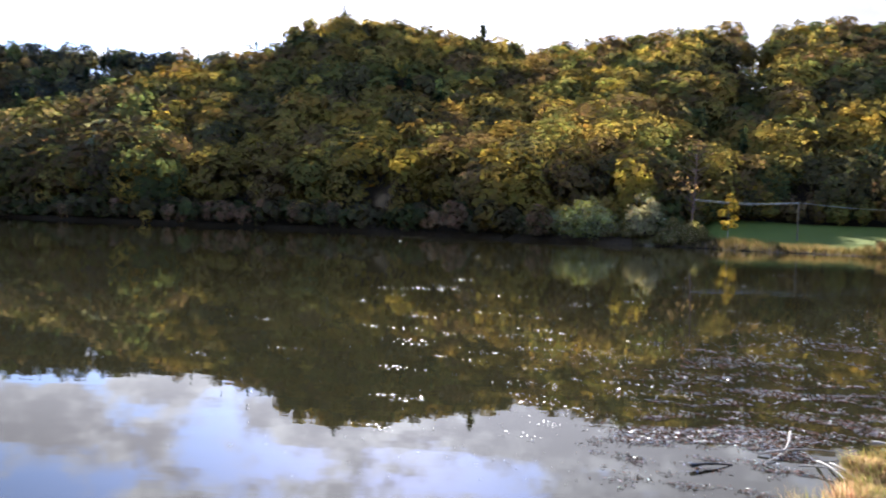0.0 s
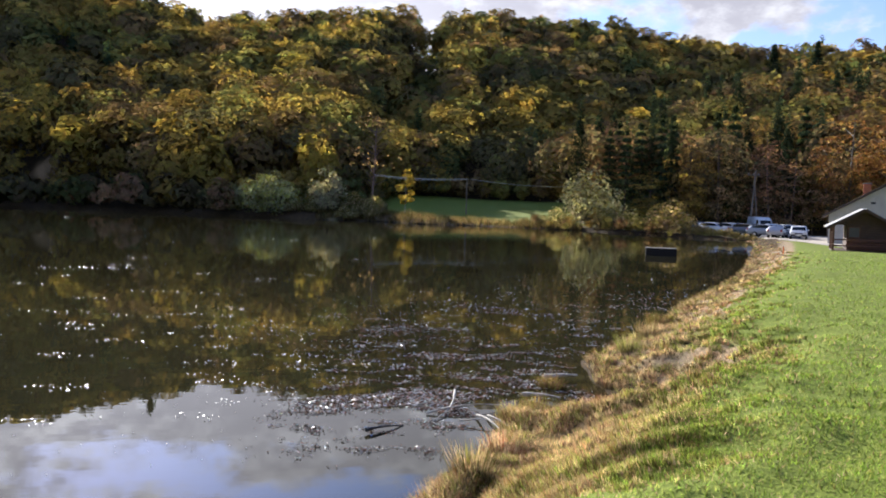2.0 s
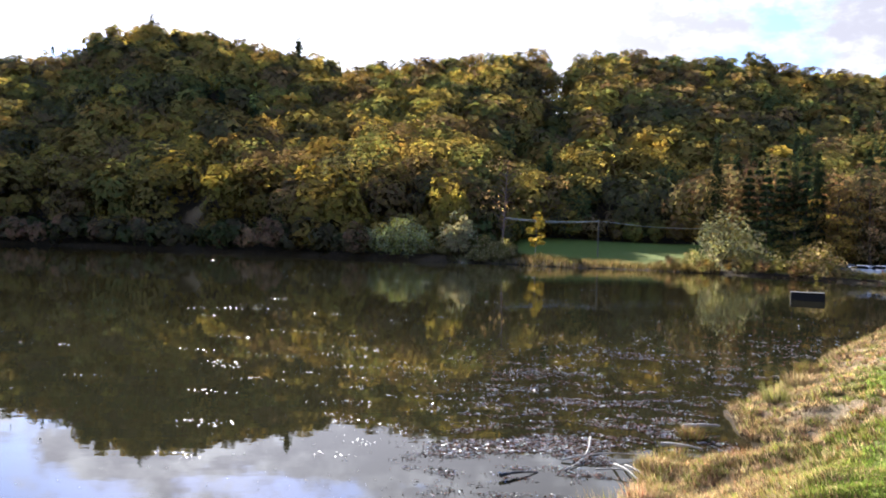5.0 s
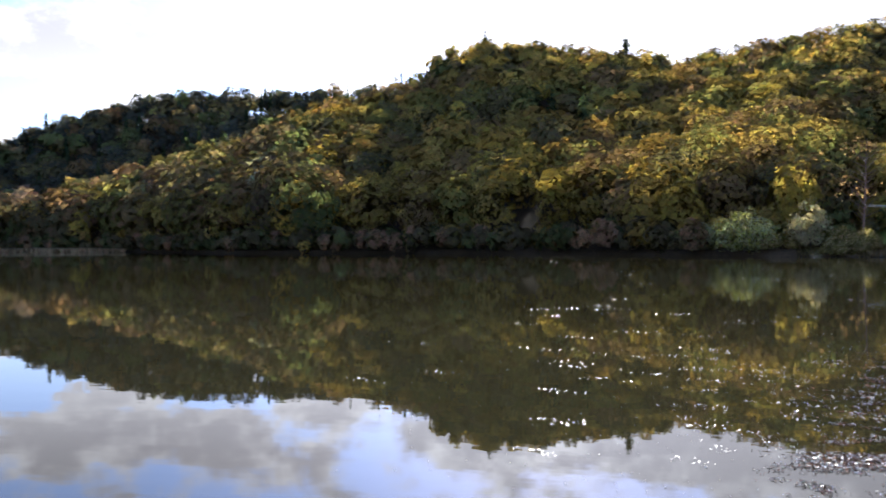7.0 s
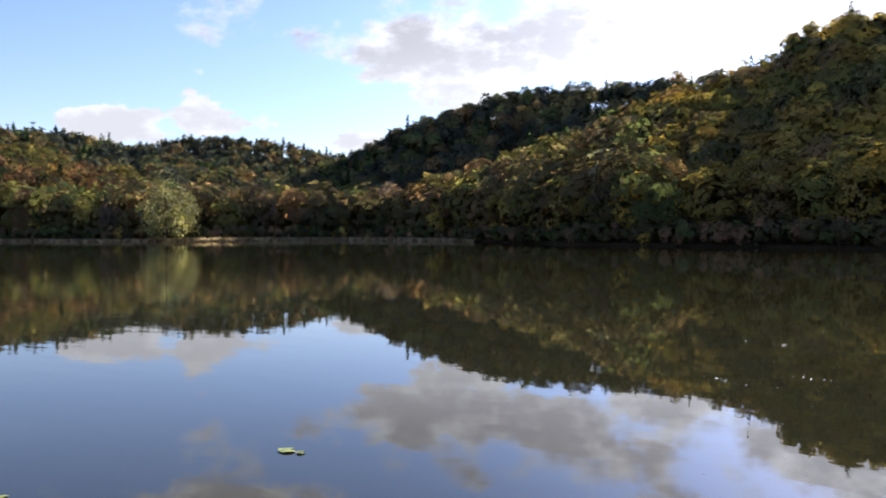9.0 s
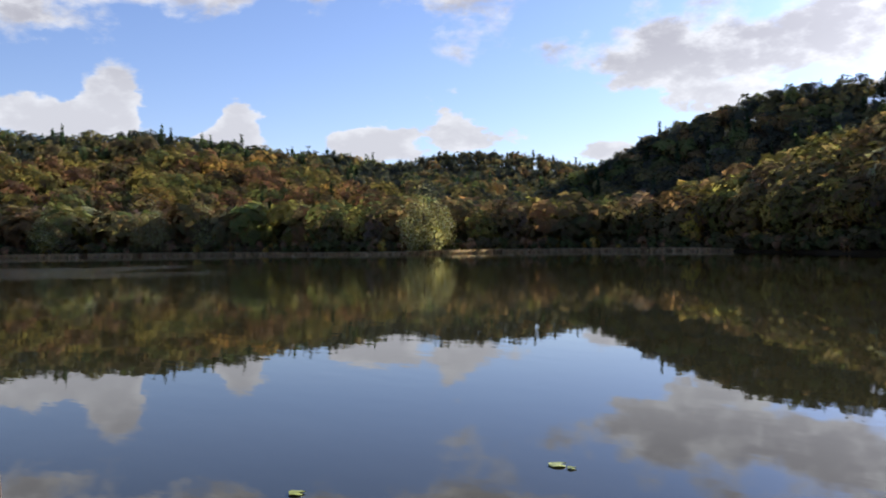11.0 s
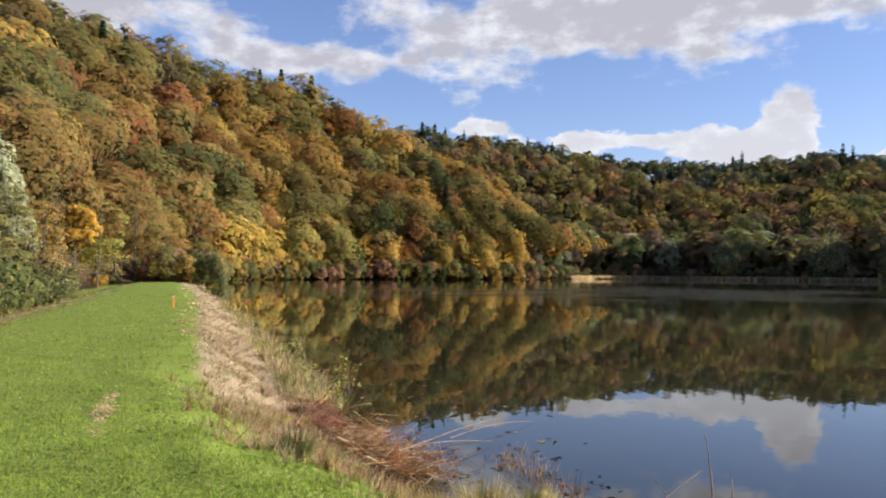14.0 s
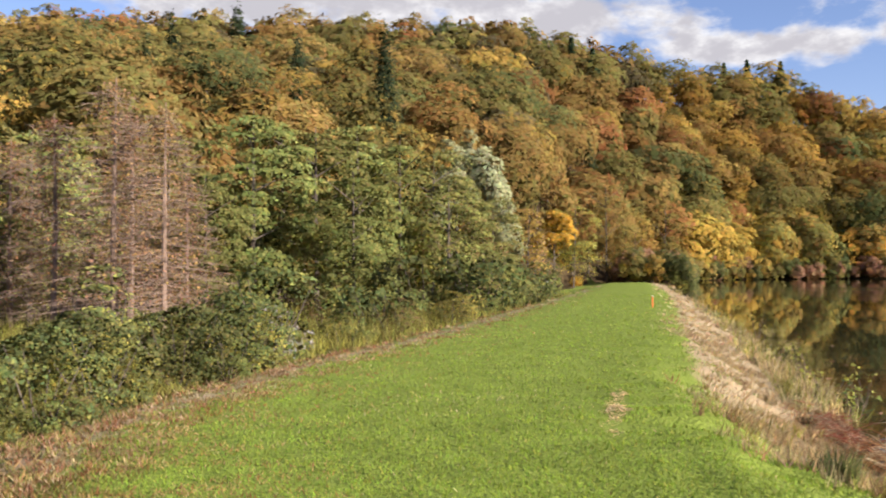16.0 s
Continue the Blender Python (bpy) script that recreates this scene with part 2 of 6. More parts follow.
def shore_distance(x, y):
    """Metres to the water's edge: positive on land, negative over the lake."""
    x, y = np.asarray(x, float), np.asarray(y, float)
    best, inside = np.full(x.shape, 1e9), np.zeros(x.shape, bool)
    q = np.roll(LAKE, -1, axis=0)
    for (ax, ay), (bx, by) in zip(LAKE, q):
        dx, dy = bx - ax, by - ay
        t = np.clip(((x - ax) * dx + (y - ay) * dy) / (dx * dx + dy * dy + 1e-12), 0, 1)
        best = np.minimum(best, (x - ax - t * dx) ** 2 + (y - ay - t * dy) ** 2)
        hit = (ay > y) != (by > y)
        inside ^= hit & (x < ax + dx * (y - ay) / (dy if abs(dy) > 1e-9 else 1e-9))
    d = np.sqrt(best)
    return np.where(inside, -d, d)


# Hills: height of the skyline, distance of the ridge and of the foot, each by azimuth, and the height of the wood on the ridge
HILLS = {
    "south": ([(-58, 9), (-45, 10.4), (-39.4, 10.5), (-36, 10.8), (-32.6, 11.3), (-29, 12.1), (-25, 12.2), (-21.5, 12.7), (-17.9, 12.9), (-17.1, 12.0), (-16.6, 10.4), (-16.1, 11.6), (-15.5, 12.9), (-11.4, 12.7), (-7.8, 12.3),
               (-4, 11.9), (-1.5, 11.5), (1.6, 12.2), (7.3, 12.6), (11.6, 12.9), (13.7, 12.1), (16.2, 10.5), (20.7, 9.3), (25.2, 7.9), (29.2, 5.9), (32, 4.7), (35.8, 3.2), (39.6, 2.2), (44, 0.5)],
              [(-58, 400), (-20, 385), (0, 372), (20, 368), (44, 410)],
              [(-58, 190), (-27, 190), (-16, 180), (-9, 150), (-3, 150), (7, 172), (14, 187), (22, 204), (27, 218), (31, 255), (36, 320), (44, 362)], 13.2),
    "west": ([(8, 7), (12, 9), (17, 9.5), (20, 9.9), (23, 9.7), (30.4, 9.5), (34.2, 8.8), (38, 7.6), (41, 6), (43.3, 5), (46, 3.8), (50, 2.5), (55, 0.8)],
             [(8, 620), (55, 640)], [(8, 380), (30, 380), (44, 430), (55, 430)], 13),
    "far": ([(34, 4.3), (43.3, 5.1), (47.2, 6), (50.7, 6.3), (54, 6.1), (56.9, 5.5), (62, 4.9), (70, 3.5)],
            [(34, 960), (70, 960)], [(34, 620), (70, 620)], 12),
    "north": ([(48, 3.8), (52, 4.8), (56.9, 5.6), (60.3, 6.2), (64, 6.5), (67.7, 7.1), (71.3, 7.5), (81, 7.3), (85.8, 7.8), (89.6, 8.3), (93.5, 8.9), (97.2, 9.7), (99.8, 9.6), (110, 9.5), (120, 8)],
              [(48, 680), (60, 640), (80, 600), (120, 600)], [(48, 430), (60, 430), (90, 430), (120, 430)], 13),
    "east": ([(87, 0.5), (89.3, 1.2), (91.5, 3.3), (92.7, 5.6), (94.3, 7), (96.6, 7.7), (98.9, 9.2), (101.2, 9.7), (104.4, 11.4), (107.8, 12.4), (111.3, 12.9), (114.2, 14.2), (117.8, 15), (121.2, 16.1),
              (126.2, 16.7), (131.3, 16.9), (137, 16.3), (148, 16.2), (153, 15.5), (156, 14.7), (165, 14), (185, 11), (215, 7)],
             [(87, 420), (94, 400), (104, 400), (112, 370), (120, 320), (130, 290), (215, 300)],
             [(87, 372), (92, 326), (95, 309), (104, 291), (110, 264), (114, 232), (117, 190), (120, 160), (124, 125), (130, 104), (140, 88), (156, 76), (175, 70), (215, 90)], 19.8),
    "park": ([(-58, 8), (-45, 8.8), (-40, 9.5), (-37.2, 9.4), (-34.1, 8.2), (-31, 6.8), (-27.7, 5.9), (-25.8, 4.4), (-24.8, 1.0), (-24, 0.2)],
             [(-58, 270), (-24, 250)], [(-58, 132), (-40, 132), (-34, 130), (-29, 132), (-24, 138)], 15),
    "behind": ([(190, 4), (215, 8), (250, 9), (299, 9)], [(190, 480), (299, 420)], [(190, 260), (299, 200)], 14),
}


def hill(name, a, r):
    """Ground height that a hill gives, and how far up its slope a place is (0 foot, 1 ridge)."""
    sky_el, ridge, foot, trees = HILLS[name]
    rr, rf = table(ridge, a), table(foot, a)
    s = (r - rf) / (rr - rf)
    top = np.maximum(EYE + np.tan(np.radians(table(sky_el, a))) * rr - trees, 0)
    lo, hi = sky_el[0][0], sky_el[-1][0]
    top = top * smooth(lo - 2, lo, a) * (1 - smooth(hi, hi + 2, a)) if name != "behind" else top * smooth(lo, lo + 10, a)
    up = np.clip(s, 0, 1)
    h = top * (0.75 * up + 0.25 * up * up) * (1 - 0.25 * np.clip((r - rr) / 300, 0, 1))
    if name == "south":
        h = h - 9.0 * np.exp(-((a - (-16.4 + 2.6 * (1 - up))) / 0.75) ** 2) * smooth(0.05, 0.3, up)
    return np.maximum(h, 0), s


def waves(x, y, f, k=0.0):
    return np.sin(x * f + 1.3 * np.sin(y * f * 0.7 + k)) * np.cos(y * f * 1.1 + 0.9 * np.sin(x * f * 0.6 + 2 * k))


def height(x, y, d=None):
    """Ground height; the lake's level is 0."""
    x, y = np.asarray(x, float), np.asarray(y, float)
    d = shore_distance(x, y) if d is None else d
    r, a = np.hypot(x, y), azimuth(x, y)
    # the dam's crest, lower towards the car park and the far shores
    base = 1.2 - 0.85 * smooth(22, 80, r) * smooth(-12, -22, a) - 0.5 * smooth(110, 160, r) * smooth(-60, -30, -a) - 0.9 * smooth(110, 160, r) * smooth(40, 60, a) * smooth(125, 119, a)
    bank = base * (0.12 * smooth(0, 0.5, d) + 0.88 * smooth(0.3, 3.3, d)) + (0.06 * waves(x, y, 1.9) + 0.07 * waves(x, y, 4.3, 1.5)) * smooth(0.1, 0.6, d) * smooth(5, 2.2, d) + 0.04 * waves(x, y, 0.35, 1)
    # behind the dam the ground falls away
    back = smooth(8.2, 18, d) * smooth(-3, -9, y) * smooth(88, 112, a) * smooth(185, 165, a) * smooth(160, 125, r)
    bank = bank - 2.6 * back
    bank = bank + 4.4 * smooth(122, 192, r) * smooth(-12, -14.5, a) * smooth(-29, -26, a)
    z = np.where(d > 0, bank, np.maximum(-1.6, d * 0.35) - 0.03)
    for name in HILLS:
        h, s = hill(name, a, r)
        z = np.where(d > 0, np.maximum(z, h + np.where(h > 0.5, 0.9 * waves(x, y, 0.06, 2) + 1.6 * waves(x, y, 0.021, 1), 0)), z)
    return z


def mesh_object(name, verts, faces, mats, parent=None):
    me = bpy.data.meshes.new(name)
    me.from_pydata(verts, [], faces)
    for m in mats:
        me.materials.append(m)
    ob = new(name, me)
    ob.parent = parent
    return ob


def build_ground():
    na = 360
    radii = [1.2]
    while radii[-1] < 4200:
        radii.append(radii[-1] * (1.034 if radii[-1] < 92 else 1.02 if radii[-1] < 410 else 1.055))
    r = np.array(radii)
    a = np.arange(na) * 2 * math.pi / na
    x = np.concatenate([[0], (np.outer(r, -np.sin(a))).ravel()])
    y = np.concatenate([[0], (np.outer(r, np.cos(a))).ravel()])
    d = shore_distance(x, y)
    z = height(x, y, d)
    faces = [(0, 1 + i, 1 + (i + 1) % na) for i in range(na)]
    for k in range(len(r) - 1):
        o = 1 + k * na
        faces += [(o + i, o + na + i, o + na + (i + 1) % na, o + (i + 1) % na) for i in range(na)]
    ob = mesh_object("ground", np.stack([x, y, z], 1).tolist(), faces, [GROUND])
    me = ob.data
    az_, rr = azimuth(x, y), np.hypot(x, y)
    dry = np.where(az_ > 80, smooth(3.4, 2.1, d + 1.0 * smooth(18, 11, rr)), smooth(2.6, 1.3, d / (1 + np.maximum(rr - 40, 0) / 60)) * smooth(140, 118, rr)) * smooth(260, 120, rr) * ((az_ < -9) | (az_ > 80))
    dry = np.maximum(dry, 0.58 * np.exp(-((d - 8.85) / 0.9) ** 2) * smooth(-5, -9, y) * (az_ > 100) * (rr < 190))
    wood = np.zeros_like(x)
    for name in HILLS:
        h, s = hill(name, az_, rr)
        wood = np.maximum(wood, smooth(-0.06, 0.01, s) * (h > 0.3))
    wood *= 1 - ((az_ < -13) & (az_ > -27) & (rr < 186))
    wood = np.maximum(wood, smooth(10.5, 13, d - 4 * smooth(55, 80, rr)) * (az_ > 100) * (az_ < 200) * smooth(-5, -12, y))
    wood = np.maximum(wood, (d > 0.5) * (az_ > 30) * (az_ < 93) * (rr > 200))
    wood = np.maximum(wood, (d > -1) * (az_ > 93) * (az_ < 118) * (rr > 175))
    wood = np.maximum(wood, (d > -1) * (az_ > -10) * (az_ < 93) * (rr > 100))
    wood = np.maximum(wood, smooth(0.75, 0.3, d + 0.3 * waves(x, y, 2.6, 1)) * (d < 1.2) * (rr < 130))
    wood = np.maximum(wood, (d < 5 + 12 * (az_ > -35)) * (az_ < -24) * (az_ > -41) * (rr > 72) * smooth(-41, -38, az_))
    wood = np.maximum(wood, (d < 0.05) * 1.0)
    att = me.attributes.new("cover", "FLOAT_COLOR", "POINT")
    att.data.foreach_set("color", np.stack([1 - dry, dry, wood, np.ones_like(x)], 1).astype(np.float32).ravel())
    me.polygons.foreach_set("use_smooth", np.ones(len(me.polygons), bool))
    tagged(ob, "grassy dam, dry banks and wooded hillsides round the lake", "ground", kind="structure")


def build_water():
    q = np.roll(LAKE, -1, axis=0) - np.roll(LAKE, 1, axis=0)
    nrm = np.stack([q[:, 1], -q[:, 0]], 1)
    nrm /= np.linalg.norm(nrm, axis=1)[:, None] + 1e-9
    out = LAKE + nrm * 0.7
    if np.mean(shore_distance(out[:, 0], out[:, 1]) > 0) < 0.5:
        out = LAKE - nrm * 0.7
    bm = bmesh.new()
    vs = [bm.verts.new((px, py, 0)) for px, py in out]
    f = bm.faces.new(vs)
    bmesh.ops.triangulate(bm, faces=[f])
    bm.normal_update()
    if sum(g.normal.z for g in bm.faces) < 0:
        bmesh.ops.reverse_faces(bm, faces=bm.faces[:])
    me = bpy.data.meshes.new("water")
    bm.to_mesh(me)
    bm.free()
    me.materials.append(WATER)
    tagged(new("water", me), "calm dark lake water mirroring sky and woods", "lake", kind="structure")


build_ground()
build_water()

# ---- trees: leaves as small triangles ----
rng = np.random.default_rng(7)


def unit(v):
    return v / (np.linalg.norm(v, axis=-1, keepdims=True) + 1e-9)


def leaf_tris(p, nrm, size, long=1.0, bough=None):
    """One small triangle at each point p, facing nrm; the fourth row is the direction in which its bough faces."""
    n = len(p)
    t = unit(np.cross(nrm, rng.normal(size=(n, 3))))
    b = np.cross(nrm, t)
    s = size * rng.uniform(0.6, 1.4, (n, 1))
    return np.stack([p + t * s * long, p - t * s * 0.55 + b * s * 0.75, p - t * s * 0.55 - b * s * 0.75, nrm if bough is None else bough], 1)


def moved(tris, by):
    """Leaves shifted by a vector, facing as they did."""
    out = np.array(tris)
    out[:, :3] += by
    return out


def round_crown(n, R, low, top, lobes, leaf, egg=0.0, droop=0.0, fill=0.8, flat=0.62):
    """A broad crown of leafy lobes between the heights low and top."""
    u = unit(rng.normal(size=(lobes, 3)))
    if low > 0.12 * top:
        u[:, 2] = np.where(u[:, 2] < -0.5, -u[:, 2], u[:, 2])
    hh = (top - low) / 2
    c = u * rng.uniform(0.62 * fill, fill, (lobes, 1)) * [R, R, hh]
    k = 1 - egg * (c[:, 2:3] / hh + 0.2)
    c[:, :2] *= np.clip(k, 0.25, 1.5)
    c += [0, 0, (low + top) / 2]
    rl = R * rng.uniform(0.3, 0.46, lobes) * min(1.0, math.sqrt(24 / lobes))
    which = rng.integers(0, lobes, n)
    v = unit(unit(c - [0, 0, (low + top) / 2 - hh * 0.3])[which] * 0.9 + rng.normal(size=(n, 3)) + [0, 0, 0.4])
    p = c[which] + v * (rl[which] * rng.uniform(0.84, 1.06, n))[:, None] * [1.1, 1.1, flat]
    p[:, 2] -= droop * rng.random(n) ** 2 * hh * 0.5
    out = unit(c - [0, 0, (low + top) / 2 - hh * 0.2])[which]
    bough = unit(v * 0.8 + out * 0.5 + [0, 0, 0.2])
    return leaf_tris(p, unit(bough + 0.42 * rng.normal(size=(n, 3))), leaf, bough=bough)


def soft_crown(n, R, low, top, leaf, egg=0.1, bumps=14):
    """A full crown of billowing boughs, with gaps between them and feathery edges."""
    hh, mid = (top - low) / 2, (low + top) / 2
    i = np.arange(bumps) + 0.5
    zc = 1 - (1.9 if low <= 0.05 * top else 1.62) * i / bumps
    th = i * 2.39996 + rng.random() * 6.28
    k = np.stack([np.sqrt(np.maximum(0, 1 - zc * zc)) * np.cos(th), np.sqrt(np.maximum(0, 1 - zc * zc)) * np.sin(th), zc], 1)
    k = unit(k + 0.22 * rng.normal(size=(bumps, 3)))
    c = k * rng.uniform(0.5, 0.72, (bumps, 1)) * [R, R, hh]
    c[:, :2] *= np.clip(1 - egg * (c[:, 2:3] / hh + 0.2), 0.25, 1.5)
    rl = R * rng.uniform(0.34, 0.6, bumps) * math.sqrt(min(1.4, 15 / bumps))
    which = rng.choice(bumps, n, p=rl ** 2 / (rl ** 2).sum())
    v = unit(rng.normal(size=(n, 3)) + 0.75 * k[which] + [0, 0, 0.3])
    rho = (1 - 0.34 * rng.random(n) ** 2) * np.where(rng.random(n) < (0.09 if n > 250 else 0.04), rng.uniform(1.0, 1.28, n), 1.0)
    p = c[which] + v * (rl[which] * rho)[:, None] * [1.08, 1.08, max(0.75, min(1.25, 0.62 * hh / R))]
    core = rng.random(n) < 0.14
    p[core] *= 0.72
    p[:, 2] += mid
    bough = unit(0.48 * v + 0.7 * k[which] + [0, 0, 0.2])
    return leaf_tris(p, unit(bough + (0.36 if n > 1500 else 0.24) * rng.normal(size=(n, 3))), leaf, bough=bough)


def billow(n, R, low, top, leaf, count=7, egg=0.1):
    """A crown of several soft domes of unequal height, as willows have."""
    out = []
    for i in range(count):
        th, q = i * 2.4 + rng.random(), R * (0.0 if i == 0 else rng.uniform(0.38, 0.62))
        s = rng.uniform(0.72, 1.0) if i else 1.0
        zt = low + (top - low) * (1 - 0.34 * (q / R) - 0.22 * rng.random() * (i > 0))
        c = soft_crown(n // count, R * 0.55 * s, low, zt, leaf, egg, 16)
        out.append(moved(c, [math.cos(th) * q, math.sin(th) * q, 0]))
    return np.concatenate(out)


def spruce_crown(n, R, low, top, leaf, ragged=0.3):
    """A pointed crown of drooping boughs in whorls."""
    tiers = max(7, int((top - low) / 1.1))
    k = rng.integers(0, tiers, n)
    f = (k + 0.5 * rng.random(n) * ragged) / tiers
    reach = R * (1 - f) ** 0.85 * (0.75 + 0.5 * ((k * 7919) % 13) / 13)
    arm = rng.integers(0, 9, n)
    th = arm * (2 * math.pi / 9) + k * 1.1 + rng.normal(size=n) * 0.16
    q = np.sqrt(rng.random(n))
    p = np.stack([np.cos(th) * reach * q, np.sin(th) * reach * q, low + (top - low) * f - q * reach * 0.32 + rng.normal(size=n) * 0.12 + 0.3], 1)
    bough = unit(np.stack([np.cos(th) * 0.8, np.sin(th) * 0.8, np.full(n, 0.75)], 1))
    return leaf_tris(p, unit(bough + [0, 0, 0.4] + 0.45 * rng.normal(size=(n, 3))), leaf, 1.3, bough)


def rod(p0, p1, r0, r1, sides=5):
    """A tapered stick from p0 to p1 as triangles."""
    p0, p1 = np.array(p0, float), np.array(p1, float)
    w_ = unit(p1 - p0)
    t = unit(np.cross(w_, [0.3, 0.9, 0.2]))
    b = np.cross(w_, t)
    an = np.arange(sides) * 2 * math.pi / sides
    ring = np.cos(an)[:, None] * t + np.sin(an)[:, None] * b
    a0, a1 = p0 + ring * r0, p1 + ring * r1
    n0, n1 = np.roll(a0, -1, 0), np.roll(a1, -1, 0)
    return np.concatenate([np.stack([a0, n0, a1], 1), np.stack([n0, n1, a1], 1)])


def limbs(h, r, R, low, top, count=7, sides=5):
    """Trunk with a slight bend, and limbs that reach into the crown."""
    bend = rng.normal(size=2) * h * 0.015
    mid = (bend[0], bend[1], h * 0.45)
    tip = (bend[0] * 1.5, bend[1] * 1.5, h * 0.9)
    out = [rod((0, 0, -0.4), (0, 0, 0.35), r * 1.5, r * 1.1, sides), rod((0, 0, 0.35), mid, r * 1.1, r * 0.75, sides), rod(mid, tip, r * 0.75, r * 0.2, sides)]
    for i in range(count):
        f = 0.25 + 0.6 * (i + rng.random()) / count
        z0 = max(low * 0.8, h * f * 0.9)
        th = i * 2.4 + rng.random()
        L = R * rng.uniform(0.5, 0.8)
        s0 = np.array([bend[0] * z0 / h * 1.6, bend[1] * z0 / h * 1.6, z0])
        s1 = s0 + [math.cos(th) * L, math.sin(th) * L, L * rng.uniform(0.4, 0.9)]
        out.append(rod(s0, s1, r * 0.38, r * 0.1, 4))
    return np.concatenate(out)


def tri_mesh(name, tris, mats, tint=None, mat_index=None):
    """A mesh of loose triangles; tint: a colour for each."""
    n = len(tris)
    faces_ = tris[:, 3] if tris.shape[1] == 4 else unit(np.cross(tris[:, 1] - tris[:, 0], tris[:, 2] - tris[:, 0]))
    tris = tris[:, :3]
    me = bpy.data.meshes.new(name)
    me.vertices.add(3 * n)
    me.vertices.foreach_set("co", np.ascontiguousarray(tris, np.float32).ravel())
    me.loops.add(3 * n)
    me.loops.foreach_set("vertex_index", np.arange(3 * n, dtype=np.int32))
    me.polygons.add(n)
    me.polygons.foreach_set("loop_start", np.arange(n, dtype=np.int32) * 3)
    for m in mats:
        me.materials.append(m)
    if mat_index is not None:
        me.polygons.foreach_set("material_index", mat_index.astype(np.int32))
    me.update(calc_edges=True)
    if tint is not None:
        att = me.attributes.new("tint", "FLOAT_COLOR", "FACE")
        att.data.foreach_set("color", np.concatenate([tint, np.ones((n, 1))], 1).astype(np.float32).ravel())
        att = me.attributes.new("bough", "FLOAT_VECTOR", "FACE")
        att.data.foreach_set("vector", np.ascontiguousarray(faces_, np.float32).ravel())
    return me


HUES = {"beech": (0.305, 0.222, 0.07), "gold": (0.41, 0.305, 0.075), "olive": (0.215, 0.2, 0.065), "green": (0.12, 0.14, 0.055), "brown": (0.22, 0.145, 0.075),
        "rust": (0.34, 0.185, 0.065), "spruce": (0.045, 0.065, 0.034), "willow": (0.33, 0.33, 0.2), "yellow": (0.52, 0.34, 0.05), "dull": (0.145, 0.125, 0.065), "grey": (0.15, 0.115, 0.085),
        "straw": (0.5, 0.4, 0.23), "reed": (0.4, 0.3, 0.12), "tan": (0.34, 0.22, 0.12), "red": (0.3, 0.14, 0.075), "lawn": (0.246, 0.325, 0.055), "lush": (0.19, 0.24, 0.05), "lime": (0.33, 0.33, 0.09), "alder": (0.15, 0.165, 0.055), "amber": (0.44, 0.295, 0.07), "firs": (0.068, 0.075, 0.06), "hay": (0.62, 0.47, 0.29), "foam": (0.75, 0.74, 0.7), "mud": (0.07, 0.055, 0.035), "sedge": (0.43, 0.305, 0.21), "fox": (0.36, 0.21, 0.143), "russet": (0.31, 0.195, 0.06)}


def leaf_tints(hue, n, spread=0.22, second=None, share=0.25):
    c = np.tile(np.array(HUES[hue]), (n, 1))
    if second:
        c[rng.random(n) < share] = HUES[second]
    return c * (1 + spread * rng.normal(size=(n, 1))).clip(0.4, 1.8) * (1 + 0.06 * rng.normal(size=(n, 3))).clip(0.7, 1.3)


# Forest trees, 1 m high, at five levels of detail: leaves to a crown, and the distance up to which it serves
LEVELS = [(LEAF_COUNTS[0], 140), (LEAF_COUNTS[1], 230), (LEAF_COUNTS[2], 350), (LEAF_COUNTS[3], 560), (LEAF_COUNTS[4], 9999)]


def protos(n):
    leaf = (1.12 if n > 200 else 1.32) / math.sqrt(n)
    out = {"round": [], "tall": [], "spruce": [], "round_inner": [], "tall_inner": [], "spruce_inner": []}
    few = n < 250
    for i in range(6):
        out["round"].append(soft_crown(n, 0.33 + 0.012 * i, 0.0, 1.0, leaf, 0.14, (10 if few else 15) + 2 * i))
        out["tall"].append(soft_crown(n, 0.24 + 0.012 * i, 0.0, 1.0, leaf * 0.92, 0.2, (11 if few else 17) + 2 * i))
        out["spruce"].append(spruce_crown(n, 0.22, 0.03, 1.0, leaf * 0.75))
        # deep in the wood only the upper crowns are leafy
        out["round_inner"].append(soft_crown(n, 0.35 + 0.012 * i, 0.34, 1.0, leaf * 0.9, 0.06, (9 if few else 13) + 2 * i))
        out["tall_inner"].append(soft_crown(n, 0.26 + 0.012 * i, 0.28, 1.0, leaf * 0.86, 0.14, (10 if few else 14) + 2 * i))
        out["spruce_inner"].append(spruce_crown(n, 0.22, 0.2, 1.0, leaf * 0.75))
    return out


PROTOS = [protos(n) for n, _ in LEVELS]


def spaced(a0, a1, r0, r1, gap, keep):
    """Jittered places in a ring sector where keep(x, y, azimuth, distance) holds."""
    lim = r1 + gap
    g = np.arange(-lim, lim, gap)
    x, y = [v.ravel() for v in np.meshgrid(g, g)]
    x = x + rng.uniform(-0.42, 0.42, len(x)) * gap
    y = y + rng.uniform(-0.42, 0.42, len(y)) * gap
    r, a = np.hypot(x, y), azimuth(x, y)
    m = (a > a0) & (a < a1) & (r > r0) & (r < r1)
    x, y, r, a = x[m], y[m], r[m], a[m]
    m = keep(x, y, a, r)
    return x[m], y[m], a[m], r[m]


